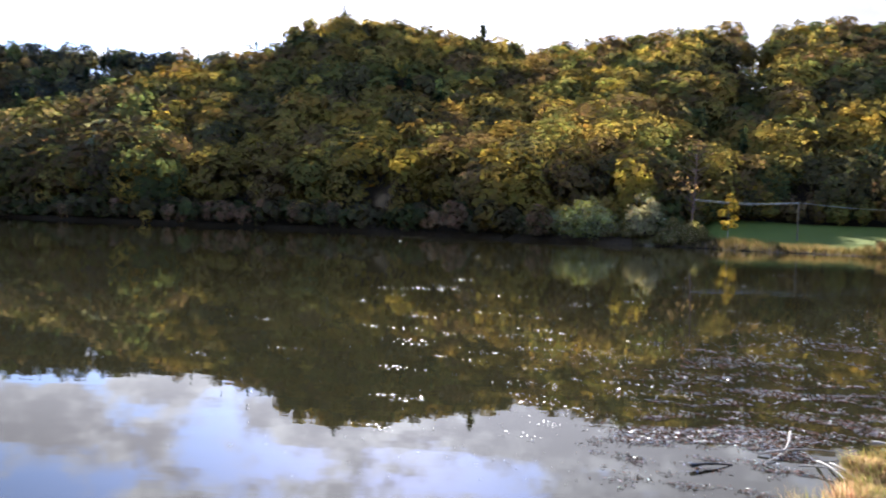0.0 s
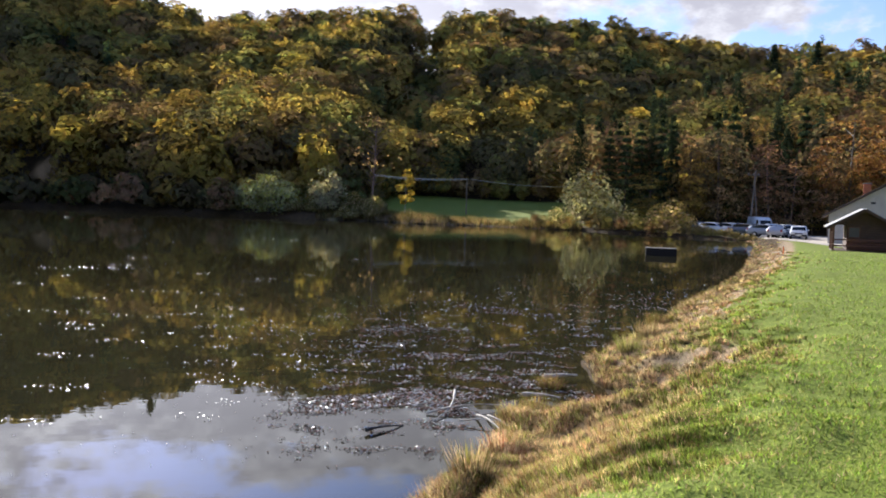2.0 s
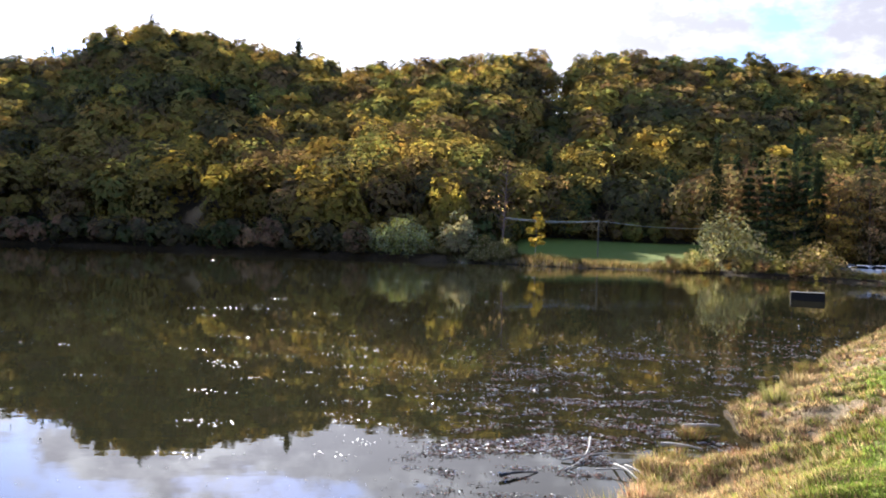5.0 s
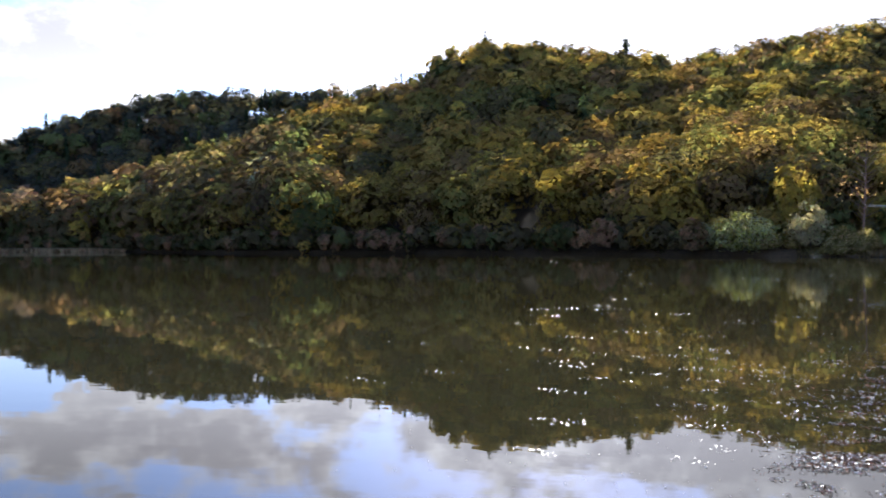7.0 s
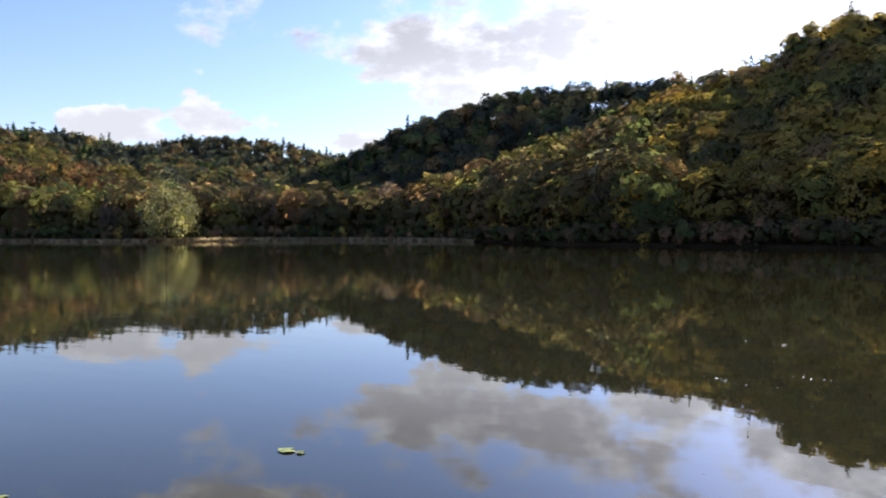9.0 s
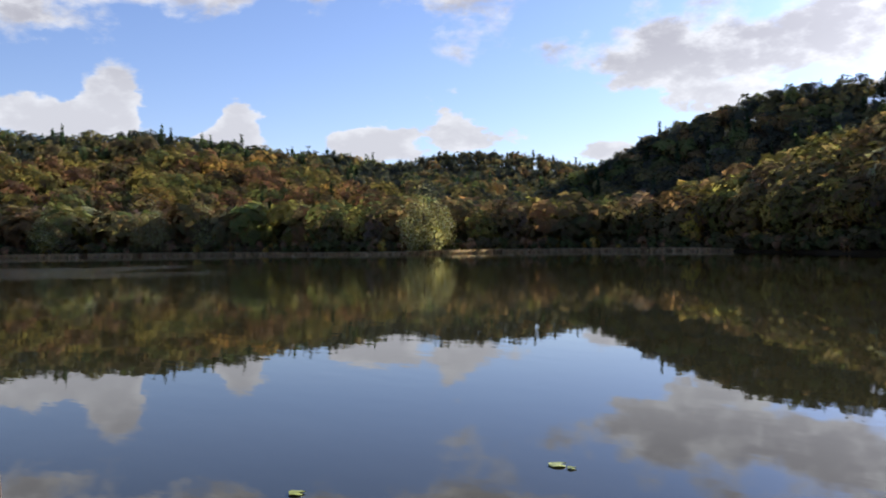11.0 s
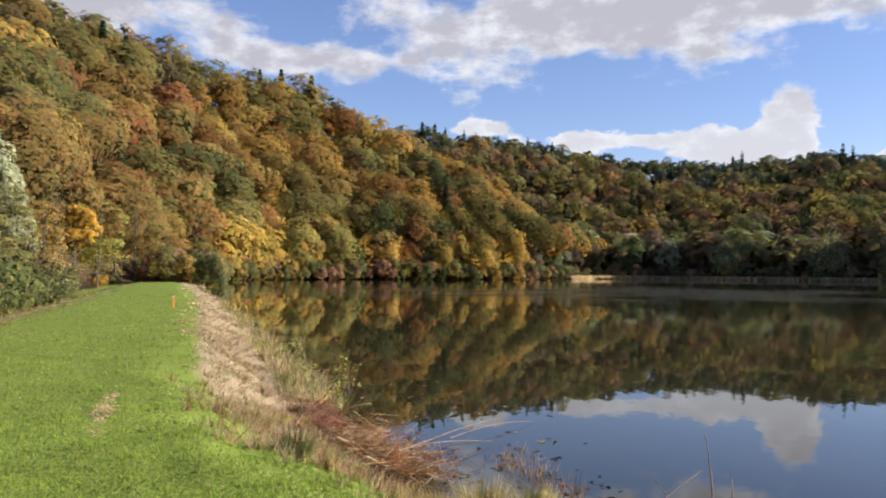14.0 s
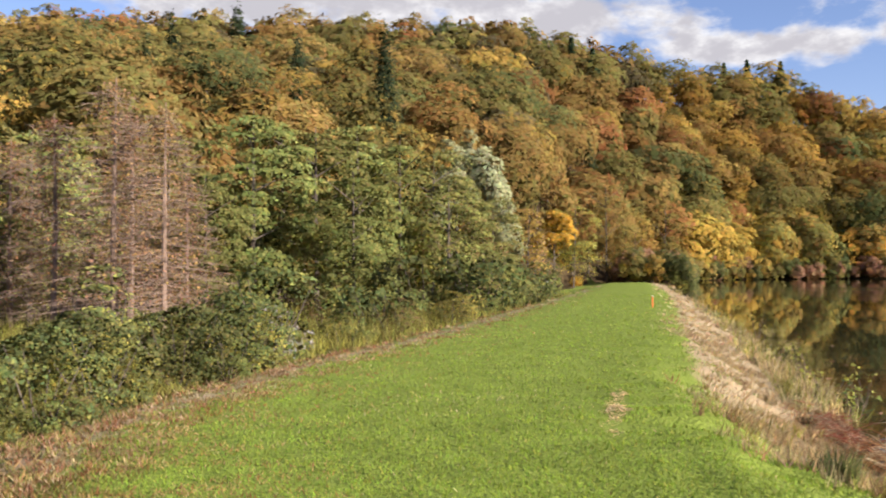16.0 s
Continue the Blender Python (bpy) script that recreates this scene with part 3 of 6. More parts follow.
def forest(name, label, places, tall, mixture, trunk=False, coarser=0, deep=None, shade=1.0):
    """One wood as a single object: mixture gives (share, crown kind, hue, second hue)."""
    x, y, a, r = places
    z = height(x, y)
    tris, tints, idx = [], [], []
    shares = np.cumsum([m[0] for m in mixture])
    for i in range(len(x)):
        _, kind, hue, second = mixture[int(np.searchsorted(shares, rng.random() * shares[-1]))]
        level = min(4, max(0, coarser + next(k for k, (_, far) in enumerate(LEVELS) if r[i] < far)))
        base = PROTOS[level][kind + ("_inner" if deep is not None and deep(a[i], r[i]) else "")][rng.integers(0, 6)]
        h = rng.uniform(*tall) * (0.86 if kind == "spruce" else 1)
        th = rng.random() * 2 * math.pi
        ca, sa = math.cos(th) * h * rng.uniform(0.85, 1.2), math.sin(th) * h * rng.uniform(0.85, 1.2)
        p = base.reshape(-1, 3)
        q = np.stack([p[:, 0] * ca - p[:, 1] * sa, p[:, 0] * sa + p[:, 1] * ca, p[:, 2] * h], 1).reshape(-1, 4, 3)
        q[:, 3] = unit(q[:, 3])
        q[:, :3] += [x[i], y[i], z[i]]
        tris.append(q)
        tints.append(leaf_tints(hue, len(q), 0.08, second, 0.14 if level < 2 else 0.06) * rng.uniform(0.74, 1.28) * shade)
        idx.append(np.zeros(len(q)))
        if trunk:
            tk = rod((x[i], y[i], z[i] - 0.5), (x[i], y[i], z[i] + h * 0.75), 0.012 * h, 0.004 * h, 3)
            tk = np.concatenate([tk, np.tile([[[0.0, 0.0, 1.0]]], (len(tk), 1, 1))], 1)
            tris.append(tk), tints.append(np.full((len(tk), 3), 0.1)), idx.append(np.ones(len(tk)))
    me = tri_mesh(name, np.concatenate(tris), [LEAVES, BARK], np.concatenate(tints), np.concatenate(idx))
    return tagged(new(name, me), label, "woodland", kind="stuff")


AUTUMN = [(1.9, "round", "beech", "olive"), (1.7, "tall", "beech", "gold"), (2.8, "round", "olive", "beech"), (2.4, "tall", "olive", "gold"), (0.9, "round", "gold", "olive"), (1.2, "tall", "russet", "olive"), (0.9, "round", "green", "olive"), (1.2, "tall", "dull", "olive"), (0.3, "round", "rust", "beech"), (0.12, "spruce", "spruce", None)]
GOLDEN = [(1.6, "round", "gold", "olive"), (0.8, "tall", "gold", "olive"), (1.4, "round", "amber", "gold"), (0.6, "tall", "amber", "gold"), (1.8, "round", "olive", "gold"), (1.0, "round", "russet", "olive"), (0.4, "round", "lime", "olive"), (0.8, "round", "green", "olive")]
BRIGHT = [(0.7, "tall", "amber", "gold"), (1.7, "round", "amber", "beech"), (1.5, "round", "gold", "olive"), (1.8, "round", "beech", "gold"), (1.2, "tall", "olive", "gold"), (2, "round", "olive", "beech"), (1.1, "round", "russet", "beech"), (0.6, "round", "rust", "beech"), (0.8, "round", "green", "olive"), (0.1, "spruce", "spruce", None)]
FARWOOD = [(1.2, "spruce", "firs", None), (3, "round", "firs", "dull"), (1.6, "round", "dull", "firs"), (0.5, "round", "brown", "dull")]
SHADED = [(1.6, "round", "dull", "olive"), (1.8, "round", "olive", "beech"), (2, "round", "brown", "beech"), (2.4, "round", "beech", "gold"), (1.0, "tall", "gold", "beech"), (1.2, "round", "russet", "beech"), (0.6, "round", "amber", "beech"), (0.6, "round", "green", "olive"), (0.12, "spruce", "spruce", None)]
MIXED = [(2.4, "round", "olive", "dull"), (2.6, "round", "dull", "brown"), (0.4, "round", "beech", "brown"), (1.6, "round", "brown", "dull"), (1.2, "round", "green", "dull"), (0.5, "spruce", "spruce", None)]
PARKWOOD = [(2, "round", "olive", "green"), (2.2, "round", "dull", "brown"), (0.3, "tall", "gold", "olive"), (1.0, "round", "beech", "brown"), (1.2, "round", "brown", "dull"), (1.8, "spruce", "spruce", None)]
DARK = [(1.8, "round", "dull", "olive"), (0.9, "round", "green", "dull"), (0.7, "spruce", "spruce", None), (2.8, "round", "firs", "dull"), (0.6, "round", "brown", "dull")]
CARR = [(2.4, "round", "dull", "brown"), (1.6, "round", "brown", "dull"), (1.2, "round", "green", "dull"), (0.15, "round", "willow", "dull"), (1.2, "tall", "grey", "dull"), (1.4, "round", "olive", "dull")]


def deep_in(name):
    return lambda a, r: 0.07 < hill(name, a, r)[1] < 0.86


def on_hill(name, lo=0.0, hi=1.06):
    def keep(x, y, a, r):
        h, s = hill(name, a, r)
        ok = (s > lo) & (s < hi) & (h > 0.2 if lo > 0 else h > -1)
        if name in ("south", "west", "north"):
            other = np.maximum(hill("east", a, r)[0], hill("park", a, r)[0])
            ok &= other < np.maximum(h, 0.3) + 0.5
        if name == "south":
            ok &= ~((np.abs(a + 16.55) < 0.45) & (s > 0.72))
        return ok & (shore_distance(x, y) > 3)
    return keep



forest("hillside_wood", "backlit autumn beech and oak wood on a steep hillside", spaced(-50, 45, 120, 470, 8.8, on_hill("south", 0.0, 1.08)), (14, 18.5), SHADED, deep=deep_in("south"), shade=0.9)
forest("hillside_wood", "dense olive and amber wood above the dam", spaced(114, 166, 60, 430, 8.6, on_hill("east", 0.0, 1.06)), (17, 26), AUTUMN, True, deep=deep_in("east"), shade=0.74)
forest("hillside_wood", "golden beech wood on the slope above the far shore", spaced(87, 114, 60, 430, 9.2, on_hill("east", 0.0, 1.06)), (18, 27), BRIGHT, False, -1, deep=deep_in("east"), shade=0.8)
forest("hillside_wood", "mixed spruce and beech wood behind the car park", spaced(-52, -26.4, 110, 290, 7.2, on_hill("park", 0.0, 1.06)), (11, 17), PARKWOOD, True, deep=deep_in("park"))
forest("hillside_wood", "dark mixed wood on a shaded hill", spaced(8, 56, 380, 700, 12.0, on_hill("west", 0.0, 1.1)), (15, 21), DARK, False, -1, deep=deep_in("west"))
BROWNWOOD = [(2.0, "round", "brown", "olive"), (1.1, "round", "beech", "brown"), (2.8, "round", "olive", "dull"), (1.8, "round", "dull", "olive"), (0.8, "round", "green", "dull"), (0.25, "spruce", "spruce", None)]


def north_part(upper):
    """The upper slope carries dark spruce wood, the lower one brown leaf trees."""
    def keep(x, y, a, r):
        s = hill("north", a, r)[1]
        cut = table([(48, 0.0), (53, 0.05), (56, 0.35), (60, 0.5), (64, 0.68), (72, 0.75), (80, 0.68), (90, 0.8), (105, 0.8)], a) + 0.06 * waves(x, y, 0.03)
        return on_hill("north", 0.0, 1.08)(x, y, a, r) & ((s > cut) if upper else (s <= cut))
    return keep


forest("hillside_wood", "brown and olive leaf wood on the hill beyond the lake", spaced(48, 105, 420, 720, 12.0, north_part(False)), (18, 26), BROWNWOOD, False, -1, deep=deep_in("north"), shade=1.1)
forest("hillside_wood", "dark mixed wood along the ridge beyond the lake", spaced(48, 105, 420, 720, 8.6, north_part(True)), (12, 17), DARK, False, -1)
forest("distant_wood", "dark wood on a distant round hill", spaced(34, 70, 600, 1010, 11.5, on_hill("far", 0.0, 1.08)), (13, 18), FARWOOD)
forest("outlying_wood", "woods closing the valley behind the dam", spaced(166, 299, 70, 480, 22, lambda x, y, a, r: (hill("east", a, r)[1] > 0) & (hill("east", a, r)[0] > 1) | (hill("behind", a, r)[1] > 0)), (14, 20), AUTUMN, False, 2)


def along_shore(lo, hi):
    return lambda x, y, a, r: (lambda d: (d > lo) & (d < hi))(shore_distance(x, y))


forest("shore_wood", "dull green alder and willow carr along the far shore", spaced(22, 92, 195, 440, 9.0, along_shore(7, 60)), (15, 25), CARR, shade=1.12)
SCRUB = [(3, "round", "dull", "olive"), (2, "round", "green", "olive"), (1, "round", "tan", "dull"), (0.6, "round", "gold", "olive")]
forest("shore_scrub", "low scrub and overhanging bushes at the water's edge", spaced(-3, 93, 130, 440, 3.2, along_shore(-0.6, 10)), (3, 6.5), SCRUB, False, 2)
forest("shore_scrub", "autumn bushes at the foot of the wood by the water", spaced(91, 117, 150, 335, 3.2, along_shore(-3.0, 11)), (3.5, 8), [(2, "round", "olive", "gold"), (1.4, "round", "gold", "olive"), (1.2, "round", "tan", "brown"), (2, "round", "green", "olive")], False, 1)
forest("shore_scrub", "low tawny and olive brush overhanging the water by the car park", spaced(-34.3, -23.5, 86, 125, 1.9, along_shore(-0.6, 3.5)), (1.1, 2.5), [(2, "round", "olive", "dull"), (1.4, "round", "brown", "olive"), (1, "round", "dull", "brown"), (0.8, "round", "beech", "olive")], False, 2)
forest("undergrowth", "young trees and bushes along the edge of the meadow", spaced(-30, -2, 140, 200, 4.4, on_hill("south", -0.03, 0.12)), (3, 8), SHADED + [(1, "round", "gold", "olive")], False, 1)
forest("shore_trees", "golden birches and beeches leaning over the water", spaced(91.5, 113, 200, 345, 6.5, lambda x, y, a, r: (lambda d: (d > 2) & (d < 26))(shore_distance(x, y))), (11, 22), GOLDEN, False, -1)

# ---- helpers for things ----


def part(name, bm, mat, parent, label=""):
    """Links a bmesh as one mesh object under a thing or a part."""
    me = bpy.data.meshes.new(name)
    bm.to_mesh(me)
    bm.free()
    me.materials.append(mat)
    ob = new(name, me)
    ob.parent = parent
    return tagged(ob, label)


def tri_part(name, tris, mat, parent, tint=None, label=""):
    ob = new(name, tri_mesh(name, tris, [mat], tint))
    ob.parent = parent
    return tagged(ob, label)


def polar(a, r):
    return -math.sin(radians(a)) * r, math.cos(radians(a)) * r


def ground_z(x, y):
    return float(height(np.array([x]), np.array([y]))[0])


def stand(x, y, turn=0.0, scale=1.0, sink=0.05, z=None):
    """A pose on the ground at (x, y)."""
    return Matrix.Translation((x, y, (ground_z(x, y) if z is None else z) - sink)) @ Matrix.Rotation(radians(turn), 4, "Z") @ Matrix.Scale(scale, 4)


def tree(name, label, crown, tint, wood, bark=BARK, group="", category="tree"):
    ob = tagged(new(name), label, category, group)
    tri_part("trunk", wood, bark, ob)
    tri_part("crown", crown, LEAVES, ob, tint)
    return ob


def place(ob, spots):
    """The first spot takes the thing itself, the others copies: (azimuth, distance, scale)."""
    for i, (a, r, s) in enumerate(spots):
        m = stand(*polar(a, r), turn=37 * i + 11 * r, scale=s)
        if i == 0:
            ob.matrix_basis = m
        else:
            copy_thing(ob, m)


# ---- trees that stand out, behind the dam ----
def alder(h, R, hue, second, n=8000):
    c = np.concatenate([round_crown(int(n * 0.62), R, h * 0.1, h, 46, 0.165, egg=0.15, flat=0.45), round_crown(int(n * 0.38), R * 0.9, 0.2, h * 0.55, 30, 0.16, flat=0.45)])
    return c, 0.92 * leaf_tints(hue, len(c), 0.2, second, 0.3), limbs(h, 0.16, R, h * 0.2, h, 9)


c, t, wd = alder(14, 4.2, "alder", "olive")
place(tree("alder_tree", "green alder with a broad leafy crown behind the dam", c, t, wd, group="trees behind the dam"),
      [(140.6, 50, 0.95), (136.6, 54, 0.98), (131.2, 62, 1.02), (143.5, 44, 0.62), (134.2, 47, 0.68), (127.4, 64, 0.8)])
c, t, wd = alder(14, 4.4, "olive", "green")
place(tree("alder_tree", "olive green alder with yellowing leaves", c, t, wd, group="trees behind the dam"),
      [(133.7, 60, 1.0), (138.6, 60, 0.98), (129, 66, 0.95), (155.3, 46, 0.8), (146, 62, 0.95), (158.5, 44, 0.8), (152, 62, 0.95), (153.6, 50, 0.8), (125, 78, 0.75)])
c, t, wd = alder(12, 3.4, "olive", "brown", 3600)
place(tree("alder_tree", "thin brownish alder losing its leaves", c, t, wd, group="trees behind the dam"), [(128, 58, 0.8), (125.6, 70, 0.85), (148.8, 54, 0.9), (152.6, 56, 0.9)])

c = np.concatenate([moved(soft_crown(1500, R_, lo_, hi_, 0.21, -0.1, 9), [dx_, dy_, 0]) for dx_, dy_, lo_, hi_, R_ in
                    ((-2.8, 0.4, 3, 12.5, 1.5), (-1.9, -0.3, 6, 17.2, 1.6), (-0.2, 0.3, 7, 17.9, 1.5), (1.3, -0.2, 6.5, 16, 1.6), (2.7, 0.5, 5.5, 13.2, 1.4), (3.4, 0.2, 3, 9, 1.6))])
tree("willow_tree", "tall silvery willow with feathery plumes behind the dam", c, leaf_tints("willow", len(c), 0.14), limbs(14, 0.2, 3, 4, 15, 8), group="trees behind the dam").matrix_basis = stand(*polar(126.4, 84), turn=126)
c, t, wd = alder(12, 3.2, "gold", "tan", 2600)
place(tree("ash_tree", "pale yellow ash with thin foliage", c, t, wd, group="trees behind the dam"), [(122.7, 98, 0.9), (157, 52, 0.95), (161, 48, 0.9)])
c = round_crown(2400, 2.6, 3.5, 9, 26, 0.22)
place(tree("maple_tree", "small maple in bright orange-yellow leaf", c, leaf_tints("yellow", len(c), 0.18, "gold"), limbs(8, 0.11, 2.4, 3, 9, 7), group="trees behind the dam"), [(120.8, 104, 1.12)])
c, t, wd = alder(20, 6.5, "olive", "gold", 6500)
place(tree("beech_tree", "tall beech in green and amber leaf by the dam", c, t, wd, group="trees at the end of the dam"), [(117.3, 168, 1.05), (113.6, 205, 0.95), (119.5, 140, 0.8)])
c, t, wd = alder(19, 5.6, "gold", "beech", 5600)
place(tree("beech_tree", "tall golden beech at the water's edge", c, t, wd, group="trees at the end of the dam"), [(94.8, 312, 0.95), (97.5, 305, 0.9), (104.4, 290, 1.0), (108.3, 275, 0.95), (111.6, 258, 0.95)])
c, t, wd = alder(18, 5.4, "rust", "beech", 5200)
place(tree("beech_tree", "rust-coloured beech in the edge of the wood", c, t, wd, group="trees at the end of the dam"), [(101.2, 300, 1.0), (115.4, 190, 0.9), (106.5, 285, 0.8), (113, 250, 0.75)])


def bare_larch(h):
    wood = [rod((0, 0, -0.4), (0.1, 0, h * 0.5), 0.17, 0.11, 6), rod((0.1, 0, h * 0.5), (0.0, 0.05, h), 0.11, 0.02, 5)]
    n = 170
    for i in range(n):
        z = h * (0.12 + 0.84 * (i + rng.random()) / n)
        L = (h - z) * 0.31 + 0.5 + rng.random() * 0.6
        th = rng.random() * 6.28
        e = np.array([math.cos(th) * L, math.sin(th) * L, z - 0.12 * L])
        s0 = np.array([0.05, 0.02, z])
        wood.append(rod(s0, e, 0.014, 0.005, 3))
        for k in range(9):
            q = s0 + (e - s0) * rng.uniform(0.3, 1)
            wood.append(rod(q, q + rng.normal(size=3) * (0.36, 0.36, 0.2), 0.009, 0.004, 3))
    p = np.stack([rng.normal(size=2200) * 0.5, rng.normal(size=2200) * 0.5, rng.uniform(0.15, 0.98, 2200)], 1)
    p[:, :2] *= ((1 - p[:, 2:3]) * h * 0.24 + 0.4) * 1.1
    p[:, 2] *= h
    return leaf_tris(p, unit(rng.normal(size=(2200, 3))), 0.06, 2.0), np.concatenate(wood)


TWIG_BARK = plain("twig_bark", (0.205, 0.135, 0.1), 0.9, 0, 5.0, 0.35, 0.4)
c, wd = bare_larch(11)
place(tree("larch_tree", "bare reddish-brown larch with a grey trunk", c, 0.68 * leaf_tints("fox", len(c), 0.2, "tan", 0.45), wd, TWIG_BARK, "larches behind the dam"), [(148.8, 37, 0.95), (145.9, 35, 0.88), (152.2, 40, 0.9), (147.9, 41, 0.95), (144.6, 42, 0.7), (154.5, 44, 0.85)])

c = spruce_crown(2400, 5.6, 3, 23, 0.5, 0.7)
place(tree("spruce_tree", "tall ragged spruce standing above the wood", c, leaf_tints("spruce", len(c), 0.25), limbs(24, 0.3, 2, 4, 23, 0), group="skyline spruces"),
      [(106.2, 388, 1.2), (108.2, 386, 0.9), (109.6, 380, 0.8), (119.4, 300, 0.9), (118, 300, 0.95), (123.5, 290, 0.85), (-38.5, 330, 0.9), (-41, 330, 0.95)])

# ---- trees and bushes on the far shores ----
c = billow(7000, 4.7, -0.3, 7.4, 0.18, 9)
place(tree("willow_tree", "broad round green willow bush at the water's edge", c, leaf_tints("willow", len(c), 0.15, "lime", 0.4), limbs(5.5, 0.16, 4, 0.6, 6, 9), group="shore willows"), [(-5.9, 134, 1.06), (-3.2, 140, 0.7)])
c = billow(4800, 3.2, -0.3, 8.4, 0.19, 6, 0.2)
place(tree("willow_tree", "pale silvery willow at the water's edge", c, 1.35 * leaf_tints("willow", len(c), 0.13), limbs(7, 0.15, 2.4, 1, 8, 7), group="shore willows"), [(-9.8, 131, 0.98)])
c = billow(5200, 3.9, -0.3, 7.6, 0.17, 8, 0.1)
place(tree("willow_tree", "broad pale grey-green willow drooping to the water", c, leaf_tints("willow", len(c), 0.13, "olive", 0.25), limbs(6, 0.15, 2.6, 1, 7, 8), group="shore willows"), [(-27.6, 118, 1.28)])
c = billow(1900, 2.6, -0.3, 4.3, 0.17, 6)
place(tree("shore_bush", "pale olive bush on the bank", c, leaf_tints("olive", len(c), 0.2, "straw", 0.3), limbs(3, 0.06, 1.6, 0.4, 4, 6), group="shore bushes", category="bush"),
      [(-11.6, 131, 1.0), (-12.9, 129, 0.85), (-10.9, 128, 0.6), (-11.9, 127.5, 0.7), (-12.7, 127, 0.55), (-8.7, 129.5, 0.5), (-13.5, 127, 0.45), (-24.2, 117, 0.5), (-23.2, 117, 0.4), (-30.2, 109, 0.8), (-32.7, 104, 1.15), (-31.5, 106, 0.6), (-34.0, 102, 0.5), (-25.3, 119, 0.8), (-29, 112, 0.8), (-1.8, 144, 1.0), (0.5, 150, 1.1), (-7.6, 131, 0.7), (-35.3, 99.5, 0.3), (-35.9, 99.3, 0.26), (-36.4, 99.2, 0.3), (-36.9, 99, 0.24), (-37.4, 98.5, 0.27), (-37.9, 98, 0.22), (-34.8, 100.5, 0.4)])
c = round_crown(420, 3.3, 3, 17, 30, 0.17, fill=1.0)
wd = np.concatenate([limbs(17, 0.17, 3.6, 3, 16, 34)])
place(tree("ash_tree", "thin reddish ash tree with few remaining leaves", c, leaf_tints("tan", len(c), 0.2, "dull"), wd, TWIG_BARK), [(-12.7, 134, 1.03)])
c = round_crown(2000, 1.4, 0.3, 8.1, 24, 0.19, egg=0.1)
place(tree("birch_tree", "slender birch in yellow leaf", c, leaf_tints("gold", len(c), 0.18, "yellow"), limbs(7.5, 0.06, 1.2, 2, 8, 6), PALE_BARK, "birches"), [(-15.0, 133, 0.98), (-4.2, 172, 1.5), (-7.6, 176, 1.6), (4, 190, 1.5), (-12, 190, 1.6), (9.5, 196, 1.5)])
c = billow(9000, 10.5, 0, 27, 0.4, 10, 0.15)
place(tree("willow_tree", "big pale green willow on the far shore", c, 1.25 * leaf_tints("olive", len(c), 0.15, "willow", 0.5), limbs(22, 0.5, 7, 4, 25, 9)), [(54.7, 310, 1.08), (72.5, 372, 0.85), (69.2, 372, 0.8), (78.4, 380, 0.78)])
c, t, wd = alder(15, 4.2, "rust", "amber", 5600)
place(tree("maple_tree", "orange autumn tree at the edge of the wood", c, t, wd, group="trees by the car park"), [(-33.7, 131, 0.95), (-43.2, 130, 1.3), (-45.5, 124, 1.2)])
c, t, wd = alder(15, 4.6, "olive", "gold", 5200)
place(tree("ash_tree", "yellow-green tree at the edge of the wood", c, t, wd, group="trees by the car park"), [(-31.2, 127, 0.62), (-28.0, 131, 0.72), (-41.3, 134, 1.1), (-47.5, 126, 0.9)])
c = spruce_crown(2200, 3.3, 1.0, 17, 0.34, 0.6)
place(tree("spruce_tree", "dark green spruce with drooping boughs behind the shore", c, leaf_tints("green", len(c), 0.25, "spruce", 0.5), limbs(17, 0.2, 2, 2, 16, 0), group="spruces by the car park"),
      [(-28.6, 137, 0.9), (-29.7, 135, 1.0), (-30.6, 139, 1.12), (-31.9, 137, 1.15), (-32.6, 142, 1.2), (-35.4, 140, 1.2), (-36.4, 143, 1.25), (-29.2, 146, 1.15), (-40.6, 150, 1.2)])
c, t, wd = alder(15, 4.2, "tan", "brown", 3000)
place(tree("ash_tree", "half-bare brown tree at the edge of the wood", c, 1.3 * t, wd, TWIG_BARK, group="trees by the car park"), [(-38.8, 132, 1.05), (-42.2, 131, 1.0), (-35.7, 132, 1.0), (-44.8, 134, 1.1), (-40, 131, 0.8)])


# ---- grass, reeds and weeds ----
def blades(x, y, z, tall, wide, tint, lean=0.35, name="grass", label="", category="grass"):
    """Upright blades of grass, one triangle each."""
    n = len(x)
    th = rng.random(n) * 6.28
    h = tall * rng.uniform(0.55, 1.3, n)
    lx, ly = rng.normal(size=n) * lean * h, rng.normal(size=n) * lean * h
    wx, wy = np.cos(th) * wide / 2, np.sin(th) * wide / 2
    tri = np.stack([np.stack([x - wx, y - wy, z - 0.01], 1), np.stack([x + wx, y + wy, z - 0.01], 1), np.stack([x + lx, y + ly, z + h], 1)], 1)
    return tagged(new(name, tri_mesh(name, tri, [BLADES], tint * 0.72)), label, category, kind="stuff")


def scatter(a0, a1, r0, r1, per, keep):
    """Random places in a ring sector, denser towards the camera's stand."""
    n = int(per)
    a = rng.uniform(a0, a1, n)
    r = 1 / rng.uniform(1 / r1, 1 / r0, n)
    x, y = -np.sin(np.radians(a)) * r, np.cos(np.radians(a)) * r
    d = shore_distance(x, y)
    m = keep(x, y, d, r)
    return x[m], y[m], d[m], r[m]


def patchy(x, y, f):
    return 0.5 + 0.5 * waves(x, y, f, 0.7) * waves(x, y, f * 2.3, 1.9)


